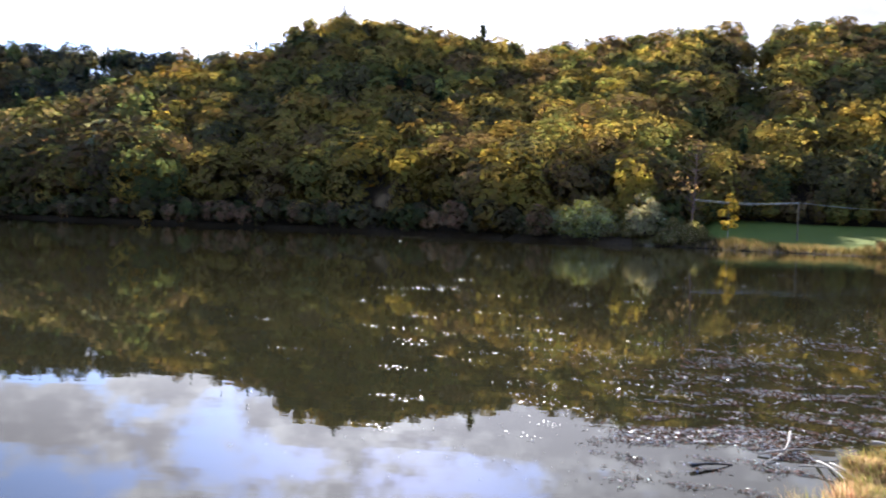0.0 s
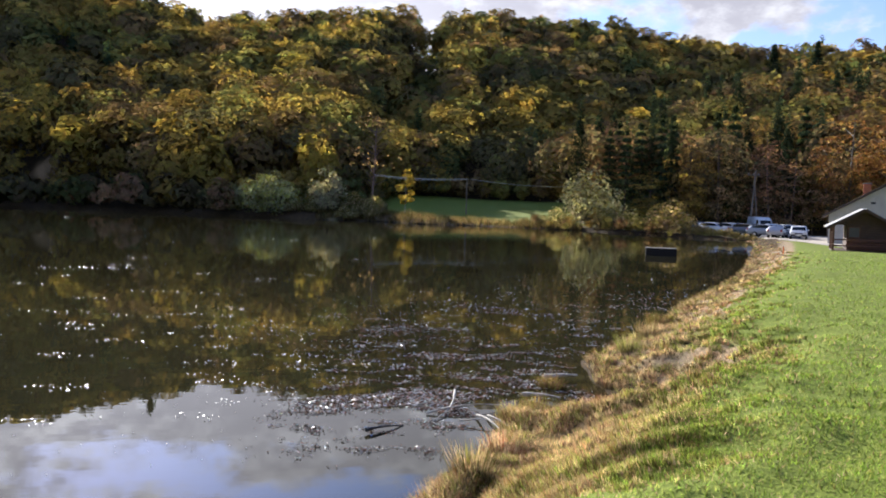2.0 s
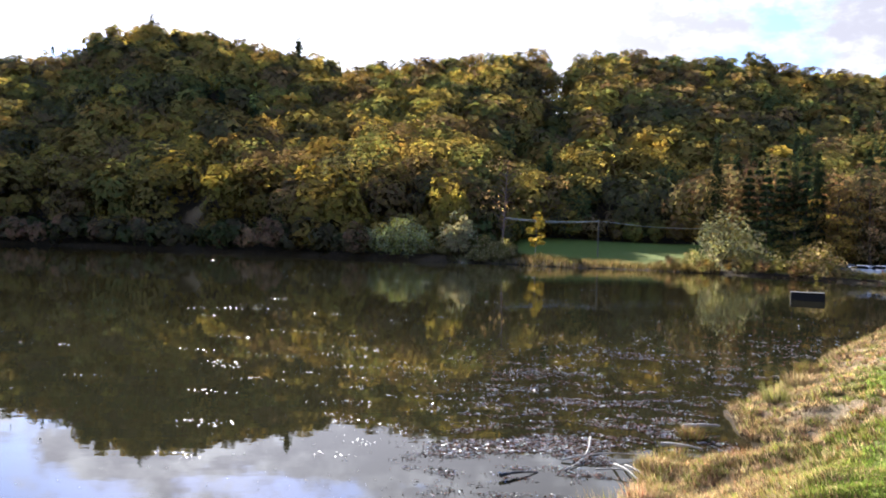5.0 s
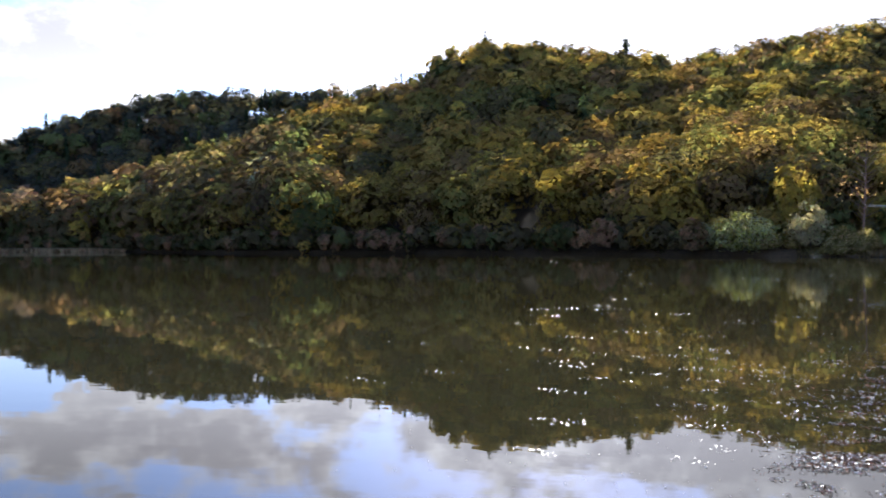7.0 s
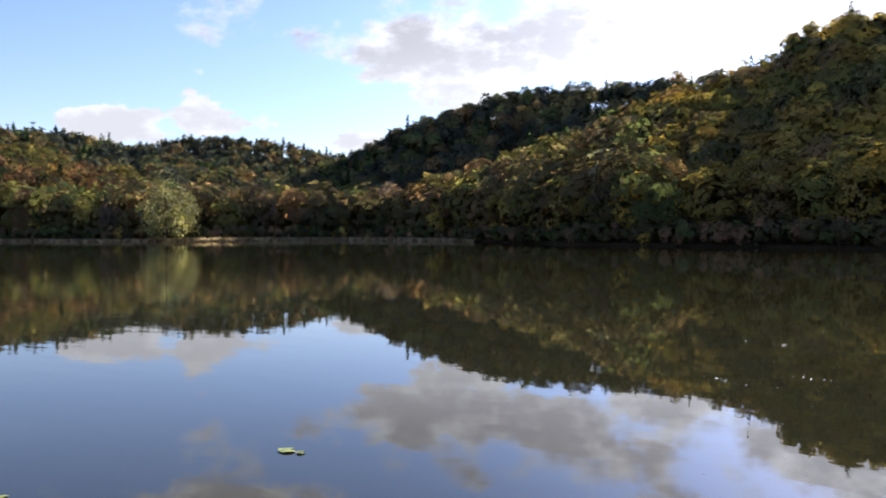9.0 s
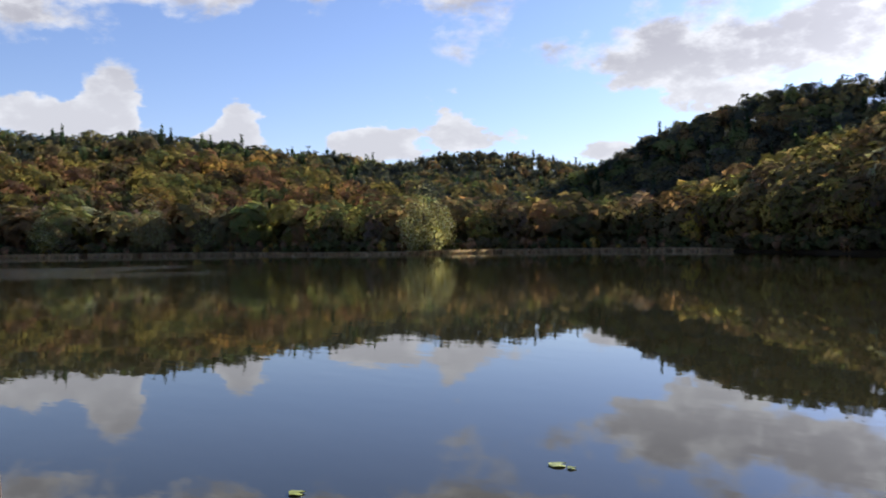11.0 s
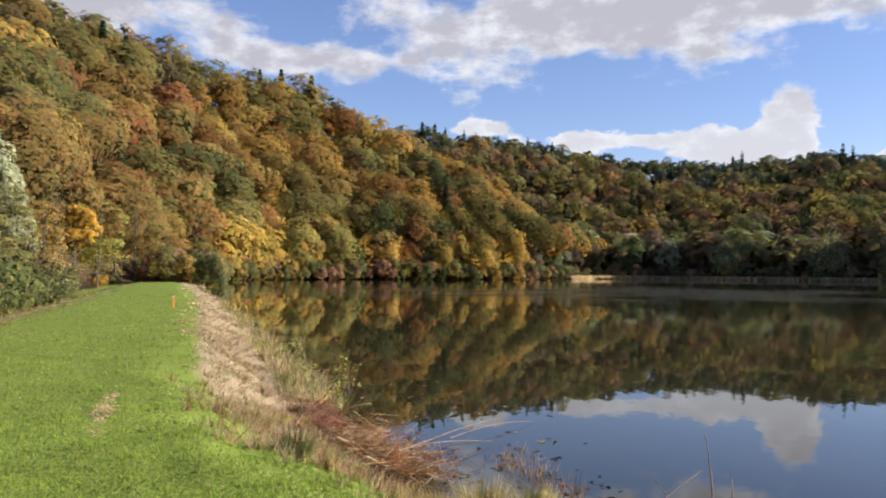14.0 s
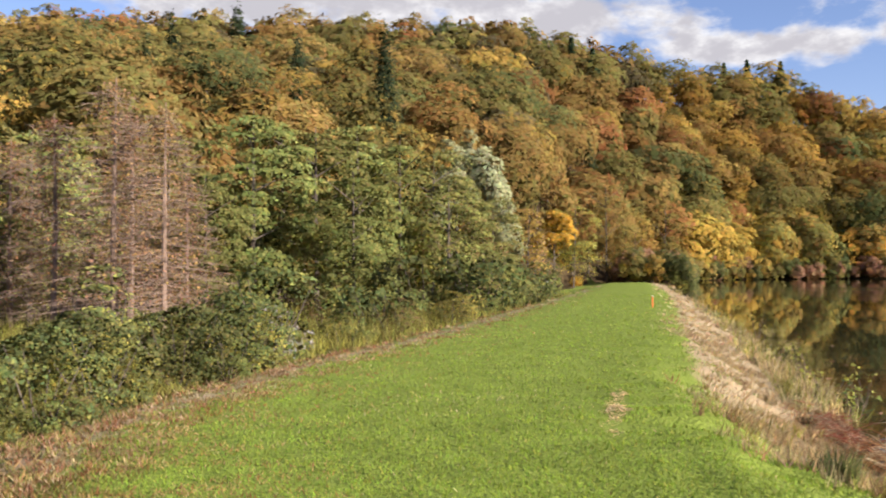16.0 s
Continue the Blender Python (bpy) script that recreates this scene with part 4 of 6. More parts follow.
def in_bare_patch(x, y):
    u = ((x + 9.9) * 0.9 + (y + 5.6) * 0.43) / 1.7
    v = (-(x + 9.9) * 0.43 + (y + 5.6) * 0.9) / (0.13 + 0.05 * np.sin(x * 9))
    return u * u + v * v < rng.uniform(0.5, 1.2, len(x))


for nm, (a0, a1), cnt, r0 in (("lawn_grass", (92, 182), 230000, 4.2), ("lawn_grass", (-68, -8), 150000, 4.2), ("lawn_grass", (-180, 180), 80000, 0.6)):
    x, y, d, r = scatter(a0, a1, r0, 60, cnt, lambda x, y, d, r: (d > np.where(np.abs(azimuth(x, y)) < 90, 1.4, 1.6)) & ((d < 9.2 - 1.3 * patchy(x, y, 0.9)) | (y > 0) | (azimuth(x, y) > 178)) & ~in_bare_patch(x, y) & (rng.random(len(x)) < np.where(np.abs(azimuth(x, y)) < 90, smooth(1.3, 2.9, d + 0.9 * (patchy(x, y, 0.8) - 0.5)), smooth(1.5, 2.8, d + 0.7 * (patchy(x, y, 0.8) - 0.5)))) & (rng.random(len(x)) < (smooth(0.3, 4, r) if r0 < 1 else smooth(4.0, 8, r) * smooth(a0, a0 + 14, azimuth(x, y)) * smooth(a1, a1 - 14, azimuth(x, y)))))
    tint = leaf_tints("lawn", len(x), 0.13, "lime", 0.12)
    dark = (0.6 * patchy(x, y, 1.7) + 0.4 * patchy(x, y, 4.1) > 0.57) & (rng.random(len(x)) < 0.8)
    tint[dark] = leaf_tints("lush", int(dark.sum()), 0.2)
    edge_dry = (rng.random(len(x)) < 0.75 * smooth(4.6, 1.8, d) * (0.25 + patchy(x, y, 0.6))) & (np.abs(azimuth(x, y)) < 90)
    tint[edge_dry] = leaf_tints("sedge", int(edge_dry.sum()), 0.25, "lime", 0.5)
    foot = (y < -3) & (rng.random(len(x)) < 0.85 * smooth(5.8, 8.2, d) * smooth(0.4, 0.56, patchy(x, y, 1.3)))
    tint[foot] = leaf_tints("tan", int(foot.sum()), 0.25, "red", 0.45)
    worn = rng.random(len(x)) < 0.015 + 0.08 * smooth(0.6, 0.8, patchy(x, y, 0.33))
    tint[worn] = leaf_tints("straw", int(worn.sum()), 0.2)
    blades(x, y, height(x, y, d), 0.026 + 0.0008 * r, 0.004 + 0.001 * r, tint, 0.8, nm, "short bright green mown grass on the dam")

def tufts(label, x, y, z, R, h, count, tint, wide, lean=0.6, name="bank_grass"):
    """Many small tufts of fine blades, each tuft of one colour."""
    k = np.repeat(np.arange(len(x)), count)
    n = len(k)
    th = rng.random(n) * 6.28
    q = np.sqrt(rng.random(n)) * R[k]
    bx, by = x[k] + np.cos(th) * q * 0.7, y[k] + np.sin(th) * q * 0.7
    hh = h[k] * rng.uniform(0.4, 1.25, n)
    ln = lean * (0.3 + rng.random(n)) * hh
    w_ = wide[k] * rng.uniform(0.6, 1.3, n)
    top = np.stack([bx + np.cos(th) * ln + rng.normal(size=n) * 0.4 * hh, by + np.sin(th) * ln + rng.normal(size=n) * 0.4 * hh, z[k] + hh], 1)
    tri = np.stack([np.stack([bx - np.sin(th) * w_, by + np.cos(th) * w_, z[k] - 0.03], 1), np.stack([bx + np.sin(th) * w_, by - np.cos(th) * w_, z[k] - 0.03], 1), top], 1)
    tt = 0.72 * tint[k] * (1 + 0.2 * rng.normal(size=(n, 1))).clip(0.5, 1.6)
    return tagged(new(name, tri_mesh(name, tri, [BLADES], tt)), label, "grass", kind="stuff")


def by_patch(x, y, hues, f, k):
    """A colour for each tuft: neighbours tend to be alike."""
    v = patchy(x + 7 * k, y - 3 * k, f) + rng.normal(size=len(x)) * 0.13
    out = leaf_tints(hues[0], len(x), 0.18)
    for i, hue in enumerate(hues[1:], 1):
        m = v > 0.2 + 0.6 * i / len(hues)
        out[m] = leaf_tints(hue, int(m.sum()), 0.18)
    return out


# towards the car park: reddish, straw and green tufts with dark gaps between
x, y, d, r = scatter(-42, -8, 6, 100, 44000, lambda x, y, d, r: (d > 0.02) & (d < 3.6) & (rng.random(len(x)) < smooth(3.5, 1.7, d + 1.0 * (patchy(x, y, 0.5) - 0.5))) & (patchy(x, y, 1.9) > 0.35 * rng.random(len(x))) & (d > 0.35 * patchy(x, y, 0.8)))
tint = by_patch(x, y, ["sedge", "fox", "hay", "fox", "lime", "sedge", "red", "sedge"], 1.3, 1)
green_ = rng.random(len(x)) < 0.08 + 0.8 * smooth(1.3, 2.8, d + 1.4 * (patchy(x, y, 0.9) - 0.5))
tint[green_] = leaf_tints("lawn", int(green_.sum()), 0.2, "olive", 0.5) * 0.85
dead = (rng.random(len(x)) < 0.14)
tint[dead] *= 0.35
hh = (0.03 + 0.1 * patchy(x, y, 1.1)) * (1 + 0.9 * smooth(0.8, 0.1, d)) * (1 + 0.004 * r) * smooth(4.5, 1.0, d)
tufts("short reddish, straw-coloured and green tufts on the bank", x, y, height(x, y, d), 0.07 + 0.004 * r, hh * 0.75, 16, tint * 1.2, 0.0028 + 0.0004 * r, 1.0)
x, y, d, r = scatter(-42, -28, 24, 105, 9000, lambda x, y, d, r: (d > 0.02) & (d < 2.6) & (rng.random(len(x)) < smooth(2.6, 1.2, d)))
tufts("tawny and green grass along the bank by the car park", x, y, height(x, y, d), 0.08 + 0.003 * r, 0.05 + 0.17 * patchy(x, y, 0.4) ** 2 * smooth(2.2, 0.3, d), 8, by_patch(x, y, ["olive", "fox", "hay", "olive", "fox", "sedge"], 0.5, 5), 0.004 + 0.0005 * r, 1.2)
x, y, d, r = scatter(-8, 84, 4, 14, 3000, lambda x, y, d, r: (d > 0.05) & (d < 3.0))
tufts("tawny and green grass on the bank in front", x, y, height(x, y, d), 0.1 + 0.004 * r, 0.06 + 0.1 * patchy(x, y, 1.0), 10, by_patch(x, y, ["lime", "fox", "sedge", "lawn", "sedge"], 1.0, 9), 0.004 + 0.0006 * r, 0.8)
# along the dam: tall fine pale grass at the near end, mown hay farther on, wisps at the water's edge
x, y, d, r = scatter(84, 122, 6, 40, 7000, lambda x, y, d, r: (d > np.where((x < -11.3) & (x > -16.5), 0.55, 0.1)) & (d < 4.2) & (r < 18.5) & (rng.random(len(x)) < smooth(2.9, 1.5, d + 0.8 * (patchy(x, y, 0.5) - 0.5)) * smooth(18.5, 13, r)) & (patchy(x, y, 1.2) > 0.4 * rng.random(len(x))))
tufts("tall fine pale grass on the bank of the dam", x, y, height(x, y, d), 0.08 + 0.003 * r, 0.09 + 0.16 * patchy(x, y, 0.9), 12, by_patch(x, y, ["straw", "lime", "straw", "tan", "straw", "lime"], 0.8, 2), 0.003 + 0.0004 * r, 0.45)
x, y, d, r = scatter(94, 122, 9, 150, 16000, lambda x, y, d, r: (d > 0.4) & (d < 4.2) & (rng.random(len(x)) < smooth(3.7, 2.5, d + 0.9 * smooth(26, 14, r) + 1.0 * (patchy(x, y, 0.5) - 0.5)) * smooth(10, 14, r)))
tufts("mown pinkish hay lying along the bank", x, y, height(x, y, d), 0.16 + 0.006 * r, 0.03 + 0.04 * patchy(x, y, 0.8) + 0.0006 * r, 9, by_patch(x, y, ["hay", "straw", "hay", "tan", "hay"], 0.7, 3), 0.002 + 0.0005 * r, 2.4)
x, y, d, r = scatter(94, 120, 17.5, 150, 5200, lambda x, y, d, r: (d > -0.15) & (d < 1.1) & (patchy(x, y, 0.55) > 0.62 * rng.random(len(x))))
tufts("thin wisps of dry grass at the water's edge", x, y, np.maximum(height(x, y, d), 0), 0.08 + 0.003 * r, (0.2 + 0.3 * patchy(x, y, 0.7)) * (1 + 0.004 * r), 7, by_patch(x, y, ["straw", "lime", "hay", "straw", "olive"], 0.6, 4), 0.003 + 0.0005 * r, 0.4)
# a worn strip where the turf is dead
x = rng.uniform(-11.4, -8.4, 9000)
y = rng.uniform(-6.6, -4.6, 9000)
m = in_bare_patch(x, y)
x, y = x[m], y[m]
blades(x, y, height(x, y) + 0.004, 0.012, 0.016, leaf_tints("hay", len(x), 0.15, "straw", 0.4) * 1.3, 2.5, "dead_turf", "strip of dead straw-coloured turf in the lawn")

x, y, d, r = scatter(-27, -9, 100, 150, 60000, lambda x, y, d, r: (d > 0.05) & (d < 5))
blades(x, y, height(x, y, d), 0.55 + 0.7 * patchy(x, y, 0.3), 0.06, leaf_tints("reed", len(x), 0.25, "olive", 0.5), 0.3, "reed_belt", "golden reeds along the far shore", "reeds")
edge_ = LAKE[(azimuth(LAKE[:, 0], LAKE[:, 1]) > 33) & (azimuth(LAKE[:, 0], LAKE[:, 1]) < 89) & (np.hypot(LAKE[:, 0], LAKE[:, 1]) > 200)]
pick = rng.integers(0, len(edge_) - 1, 48000)
f_ = rng.random((48000, 1))
e_ = edge_[pick] * (1 - f_) + edge_[pick + 1] * f_
e_ = e_ * (1 - rng.uniform(-1, 8, (48000, 1)) / np.linalg.norm(e_, axis=1, keepdims=True))
a_e = azimuth(e_[:, 0], e_[:, 1])
blades(e_[:, 0], e_[:, 1], np.full(48000, 0.0), 1.0 + 0.5 * smooth(62, 70, a_e) + 0.35 * smooth(57, 53, a_e) * smooth(33, 40, a_e), 0.28, leaf_tints("hay", 48000, 0.15, "straw", 0.3) * 1.45, 0.5, "reed_belt", "pale dry reeds along the far shore", "reeds")
x, y, d, r = scatter(102, 170, 8, 120, 18000, lambda x, y, d, r: (d > 8.7) & (d < 10.4) & (y < -5) & (patchy(x, y, 0.8) > 0.45 * rng.random(len(x))))
blades(x, y, height(x, y, d), 0.09, 0.012 + 0.001 * r, leaf_tints("tan", len(x), 0.25, "olive", 0.45), 0.9, "dead_stalks", "brown dead stalks along the edge of the mown grass", "weeds")
x, y, d, r = scatter(102, 172, 8, 90, 16000, lambda x, y, d, r: (d > 7.9) & (d < 10.1) & (y < -4) & (patchy(x, y, 1.2) > 0.5 * rng.random(len(x))))
tufts("reddish-brown weeds beside the mown grass", x, y, height(x, y, d), 0.1 + 0.003 * r, 0.03 + 0.11 * patchy(x, y, 0.9) ** 2, 8, by_patch(x, y, ["tan", "lime", "red", "hay", "tan", "red", "brown", "olive"], 0.9, 6), 0.004 + 0.0005 * r, 1.3, "dead_stalks")
x, y, d, r = scatter(100, 175, 9, 70, 90000, lambda x, y, d, r: (d > 9.7) & (d < 32) & (y < -5))
blades(x, y, height(x, y, d), 0.85 * smooth(9.5, 12, d) * (0.5 + patchy(x, y, 0.6)) + 0.15, 0.025 + 0.0008 * r, leaf_tints("lime", len(x), 0.3, "olive", 0.55), 0.4, "tall_weeds", "rank green and yellow weeds below the dam", "weeds")


def bush(R, h, n, hue, second, leaf=0.07):
    c = round_crown(n, R, 0.05, h, 22, leaf, fill=0.95)
    return c, 0.7 * leaf_tints(hue, len(c), 0.25, second, 0.3), np.concatenate([rod((0, 0, -0.2), (math.cos(k) * R * 0.7, math.sin(k) * R * 0.7, h * (0.6 + 0.3 * (k % 2))), 0.02, 0.006, 4) for k in range(7)])


spots = {0: [], 1: [], 2: [], 3: []}
pr = random.Random(5)
for k in range(230):
    f = (k + pr.random()) / 230
    dist = 11 + 115 * f ** 1.6
    off = pr.uniform(10.6, 17) if dist < 40 else pr.uniform(10.6, 15)
    # along the foot of the dam, off metres from the water
    ux, uy = -0.905, -0.425
    bx, by = -13.6 + ux * (dist - 13), -2.1 + uy * (dist - 13)
    px, py = bx - uy * off, by + ux * off
    if math.hypot(px, py) < 9.5 or (dist > 62 and off < 13.5) or dist > 92:
        continue
    spots[k % 4].append((float(azimuth(np.array(px), np.array(py))), math.hypot(px, py), pr.choice((0.45, 0.6, 0.8, 1.0, 1.35)) * pr.uniform(0.85, 1.1) * (1 + 0.0045 * dist)))
for k in range(46):
    a_ = pr.uniform(139, 168)
    spots[k % 4].append((a_, pr.uniform(13, 27), pr.uniform(0.35, 1.05)))
for k in range(30):
    a_ = 148 + 22 * (k + pr.random()) / 30
    spots[k % 4].append((a_, (10.9 if a_ < 158 else 9.6) + pr.uniform(0, 2.2), pr.uniform(0.42, 0.65)))
for k, (hue, second, lab) in enumerate((("green", "olive", "leafy green bramble bush"), ("olive", "gold", "yellowing bramble bush"), ("olive", "brown", "brownish bush with dry stalks"), ("alder", "olive", "green nettle and willow-herb clump"))):
    for near, n_, lf in ((True, 2500, 0.036), (False, 900, 0.065)):
        c, t, wd = bush(0.95, 1.45, n_, hue, second, lf)
        place(tree("bramble_bush", lab + " below the mown grass", c, t, wd, group="bushes below the dam", category="bush"), [q for q in spots[k] if (q[1] < 32) == near])
c, t, wd = bush(0.8, 2.6, 2600, "green", "lime", 0.05)
place(tree("dogwood_sapling", "leafy green sapling standing above the brambles", c, t * 1.3, wd, group="bushes below the dam", category="bush"), [(148.6, 16.5, 0.95), (146.9, 18, 0.75), (143.3, 21, 0.7), (154, 15.5, 0.6)])
c, t, wd = bush(0.6, 1.2, 900, "foam", "straw", 0.05)
place(tree("clematis_bush", "bush covered in fluffy white seed heads", c, t * 0.42, wd, category="bush"), [(140.2, 18.5, 1.25), (139.0, 19.5, 0.9)])

for hue, second, lab, a_, r_, h_, R_ in (("red", "rust", "small dark red bush at the end of the dam", 116.4, 168, 3.4, 1.7), ("yellow", "lime", "small yellow bush at the end of the dam", 119.3, 148, 2.6, 1.5), ("gold", "lime", "yellow-green bush in the weeds", 125.0, 76, 2.9, 1.6), ("gold", "olive", "golden bush at the edge of the wood", 115.6, 172, 6.0, 1.6)):
    c = billow(1500, R_, -0.2, h_, 0.11, 5)
    place(tree("garden_bush", lab, c, leaf_tints(hue, len(c), 0.2, second, 0.3), limbs(h_ * 0.8, 0.04, R_ * 0.7, 0.3, h_ * 0.8, 5), category="bush"), [(a_, r_, 1.0)])

# ---- floating leaves and foam ----


def wet_material():
    m, n = material("wet_flakes")
    tint = n.node("ShaderNodeAttribute", attribute_name="tint").outputs["Color"]
    at = n.node("ShaderNodeNewGeometry").outputs["Position"]
    finish(n, principled(n, n.mix(n.ramp(n.noise(at, 30, 3), 0.35, 0.7, 0, 0.4), tint, (0.3, 0.27, 0.22)), n.ramp(n.noise(at, 9, 2), 0.3, 0.7, 0.36, 0.6), Specular_IOR_Level=0.3))
    return m


WET = wet_material()


def flakes(name, label, x, y, size, tint, tilt=0.15, lift=0.012, category="floating litter"):
    n = len(x)
    p = np.stack([x, y, np.full(n, lift)], 1)
    nrm = unit(np.stack([rng.normal(size=n) * tilt, rng.normal(size=n) * tilt, np.ones(n)], 1))
    tri = leaf_tris(p, nrm, size * rng.uniform(0.4, 1.5, (n, 1)) if np.ndim(size) == 0 else size[:, None], 1.6 if category.startswith("foam") else 3.0)
    return tagged(new(name, tri_mesh(name, tri, [WET if name in ("foam_streak", "reed_flecks") else BLADES], tint)), label, category, kind="stuff")


def mat_density(x, y):
    """Litter drifts together off the near bank, in streaks that lie across the wind."""
    d = -shore_distance(x, y)
    u, v = x * 0.34 + y * 0.94, x * 0.94 - y * 0.34
    u, v = u + 0.5 * waves(x, y, 0.9) + 0.3 * waves(x, y, 2.1, 1), v + 0.9 * waves(x, y, 0.6, 2)
    streak = 0.45 * patchy(v * 0.6, u * 1.5, 0.8) + 0.3 * patchy(v * 1.7 + 3, u * 3.4, 0.8) + 0.25 * patchy(x * 2.9, y * 2.9, 0.9)
    return smooth(0.05, 0.4, d) * smooth(9, 2.0, d) * smooth(0.46, 0.62, streak) * smooth(8, 12, np.hypot(x, y)) * (0.15 + 0.85 * smooth(32, 20, np.hypot(x, y)))


def drift(n):
    x, y, d, r = scatter(-36, -6, 8, 42, n, lambda x, y, d, r: rng.random(len(x)) < mat_density(x, y) * smooth(-5, -14, azimuth(x, y)))
    return x, y, r


x, y, r = drift(200000)
tint = leaf_tints("mud", len(x), 0.4, "fox", 0.45)
pale = rng.random(len(x)) < 0.24
tint[pale] = leaf_tints("foam", int(pale.sum()), 0.25)
flakes("leaf_litter", "drifted dead leaves and reed bits floating by the bank", x, y, 0.006 + 0.0007 * r, tint, 0.1)
x, y, r = drift(13000)
flakes("reed_flecks", "wet pale reed bits glinting on the water", x, y, (0.0045 + 0.00055 * r) * rng.uniform(0.5, 1.6, len(x)), leaf_tints("foam", len(x), 0.2), 0.2, 0.016)
# matt floating bits; their white colour also stands in for sun glints
x, y, d, r = scatter(-38, 22, 9, 160, 9000, lambda x, y, d, r: (d < -0.5) & (rng.random(len(x)) < 0.1 + 0.9 * smooth(0.55, 0.8, patchy(x * 1.1, y * 0.35, 0.21))) & (rng.random(len(x)) < np.exp(-((azimuth(x, y) + 4) / 14) ** 2) + 0.06))
flakes("foam_flecks", "small foam flecks and leaves on the open water, coloured white for sun glints", x, y, 0.005 + 0.0005 * r, leaf_tints("foam", len(x), 0.15), 0.12, 0.01, "foam")
x, y, d, r = scatter(-34, 24, 11, 150, 260, lambda x, y, d, r: (d < -2) & (rng.random(len(x)) < np.exp(-((azimuth(x, y) + 6) / 15) ** 2)))
k_ = np.repeat(np.arange(len(x)), 16)
run = rng.normal(size=len(k_)) * (0.12 + 0.011 * r[k_])
x, y = x[k_] + run * 0.95 + rng.normal(size=len(k_)) * 0.04, y[k_] - run * 0.3 + rng.normal(size=len(k_)) * 0.12
flakes("foam_streak", "thin white foam streaks drifting on the lake", x, y, 0.008 + 0.00045 * np.hypot(x, y), leaf_tints("foam", len(x), 0.1), 0.14, 0.012, "foam streaks")
x, y, d, r = scatter(88, 106, 9, 40, 1500, lambda x, y, d, r: (d < 0) & (d > -4.5) & (rng.random(len(x)) < 0.5 * smooth(4.5, 0.5, -d)))
flakes("leaf_litter", "drowned twigs and leaves floating beside the dam", x, y, 0.02 + 0.0015 * r, leaf_tints("tan", len(x), 0.4, "mud", 0.6), 0.1)


f_ = np.sort(rng.random(2600))
x = 3.6 + 22.8 * f_ + rng.normal(size=2600) * 0.35
y = np.interp(f_, [0, 0.38, 0.71, 1], [147, 139.5, 131, 124.5]) + rng.normal(size=2600) * 0.25
keep_ = rng.random(2600) < 0.35 + 0.65 * (patchy(x, y, 0.35) > 0.45)
flakes("foam_streak", "thin white line of foam drifted along the far shore", x[keep_], y[keep_], np.full(int(keep_.sum()), 0.09), leaf_tints("foam", int(keep_.sum()), 0.1), 0.12, 0.012, "foam streaks")


def lily(x, y, s):
    bm = bmesh.new()
    bmesh.ops.create_circle(bm, cap_ends=True, segments=22, radius=0.16 * s)
    for v in bm.verts:
        an = math.atan2(v.co.y, v.co.x)
        v.co *= 0.35 if abs(an) < 0.15 else 1 + 0.06 * math.sin(5 * an)
        v.co.z = 0.012 + 0.006 * math.sin(3 * an)
    r_ = bmesh.ops.extrude_face_region(bm, geom=bm.faces[:])
    for v in r_["geom"]:
        if isinstance(v, bmesh.types.BMVert):
            v.co.z += 0.006
    me = bpy.data.meshes.new("lily_pad")
    bm.to_mesh(me)
    bm.free()
    me.materials.append(LILY)
    ob = tagged(new("lily_pad", me), "yellow-green water lily leaf floating on the lake", "lily pad", "lily pads")
    ob.matrix_basis = pose(x, y, 0.0, 0, 0, 70 * s)


LILY = plain("lily_leaf", (0.28, 0.3, 0.06), 0.4, 0, 9, 0.35, 0.2)
for lx, ly, ls in ((-8.5, 7.5, 0.75), (-8.28, 7.53, 0.38), (-9.7, 2.2, 0.72), (-9.5, 4.3, 0.62)):
    lily(lx, ly, ls)

# ---- driftwood, tussocks and brush ----
BLEACHED = plain("bleached_wood", (0.42, 0.38, 0.33), 0.8, 0, 7, 0.35, 0.4)
WETWOOD = plain("wet_wood", (0.045, 0.035, 0.027), 0.4, 0, 7, 0.4, 0.3)


def stick(label, pts, r0, mat, name="driftwood_stick"):
    bm = bmesh.new()
    rings = []
    for k, p in enumerate(pts):
        w_ = (Vector(pts[min(k + 1, len(pts) - 1)]) - Vector(pts[max(k - 1, 0)])).normalized()
        t_ = w_.cross(Vector((0.1, 0.2, 1))).normalized()
        b_ = w_.cross(t_)
        rad = r0 * (1 - 0.7 * k / (len(pts) - 1)) * (1 + 0.15 * math.sin(k * 2.1))
        rings.append([bm.verts.new(Vector(p) + (t_ * math.cos(j * math.pi / 4) + b_ * math.sin(j * math.pi / 4)) * rad) for j in range(8)])
    for a_, b_ in zip(rings, rings[1:]):
        for j in range(8):
            bm.faces.new((a_[j], a_[(j + 1) % 8], b_[(j + 1) % 8], b_[j]))
    bm.faces.new(rings[0][::-1]), bm.faces.new(rings[-1])
    me = bpy.data.meshes.new(name)
    bm.to_mesh(me)
    bm.free()
    me.materials.append(mat)
    return tagged(new(name, me), label, "stick", "driftwood")


def bow(p0, p1, sag, n=7, side=(0, 0, 1)):
    p0, p1, side = Vector(p0), Vector(p1), Vector(side)
    return [tuple(p0.lerp(p1, k / n) + side * sag * math.sin(math.pi * k / n)) for k in range(n + 1)]


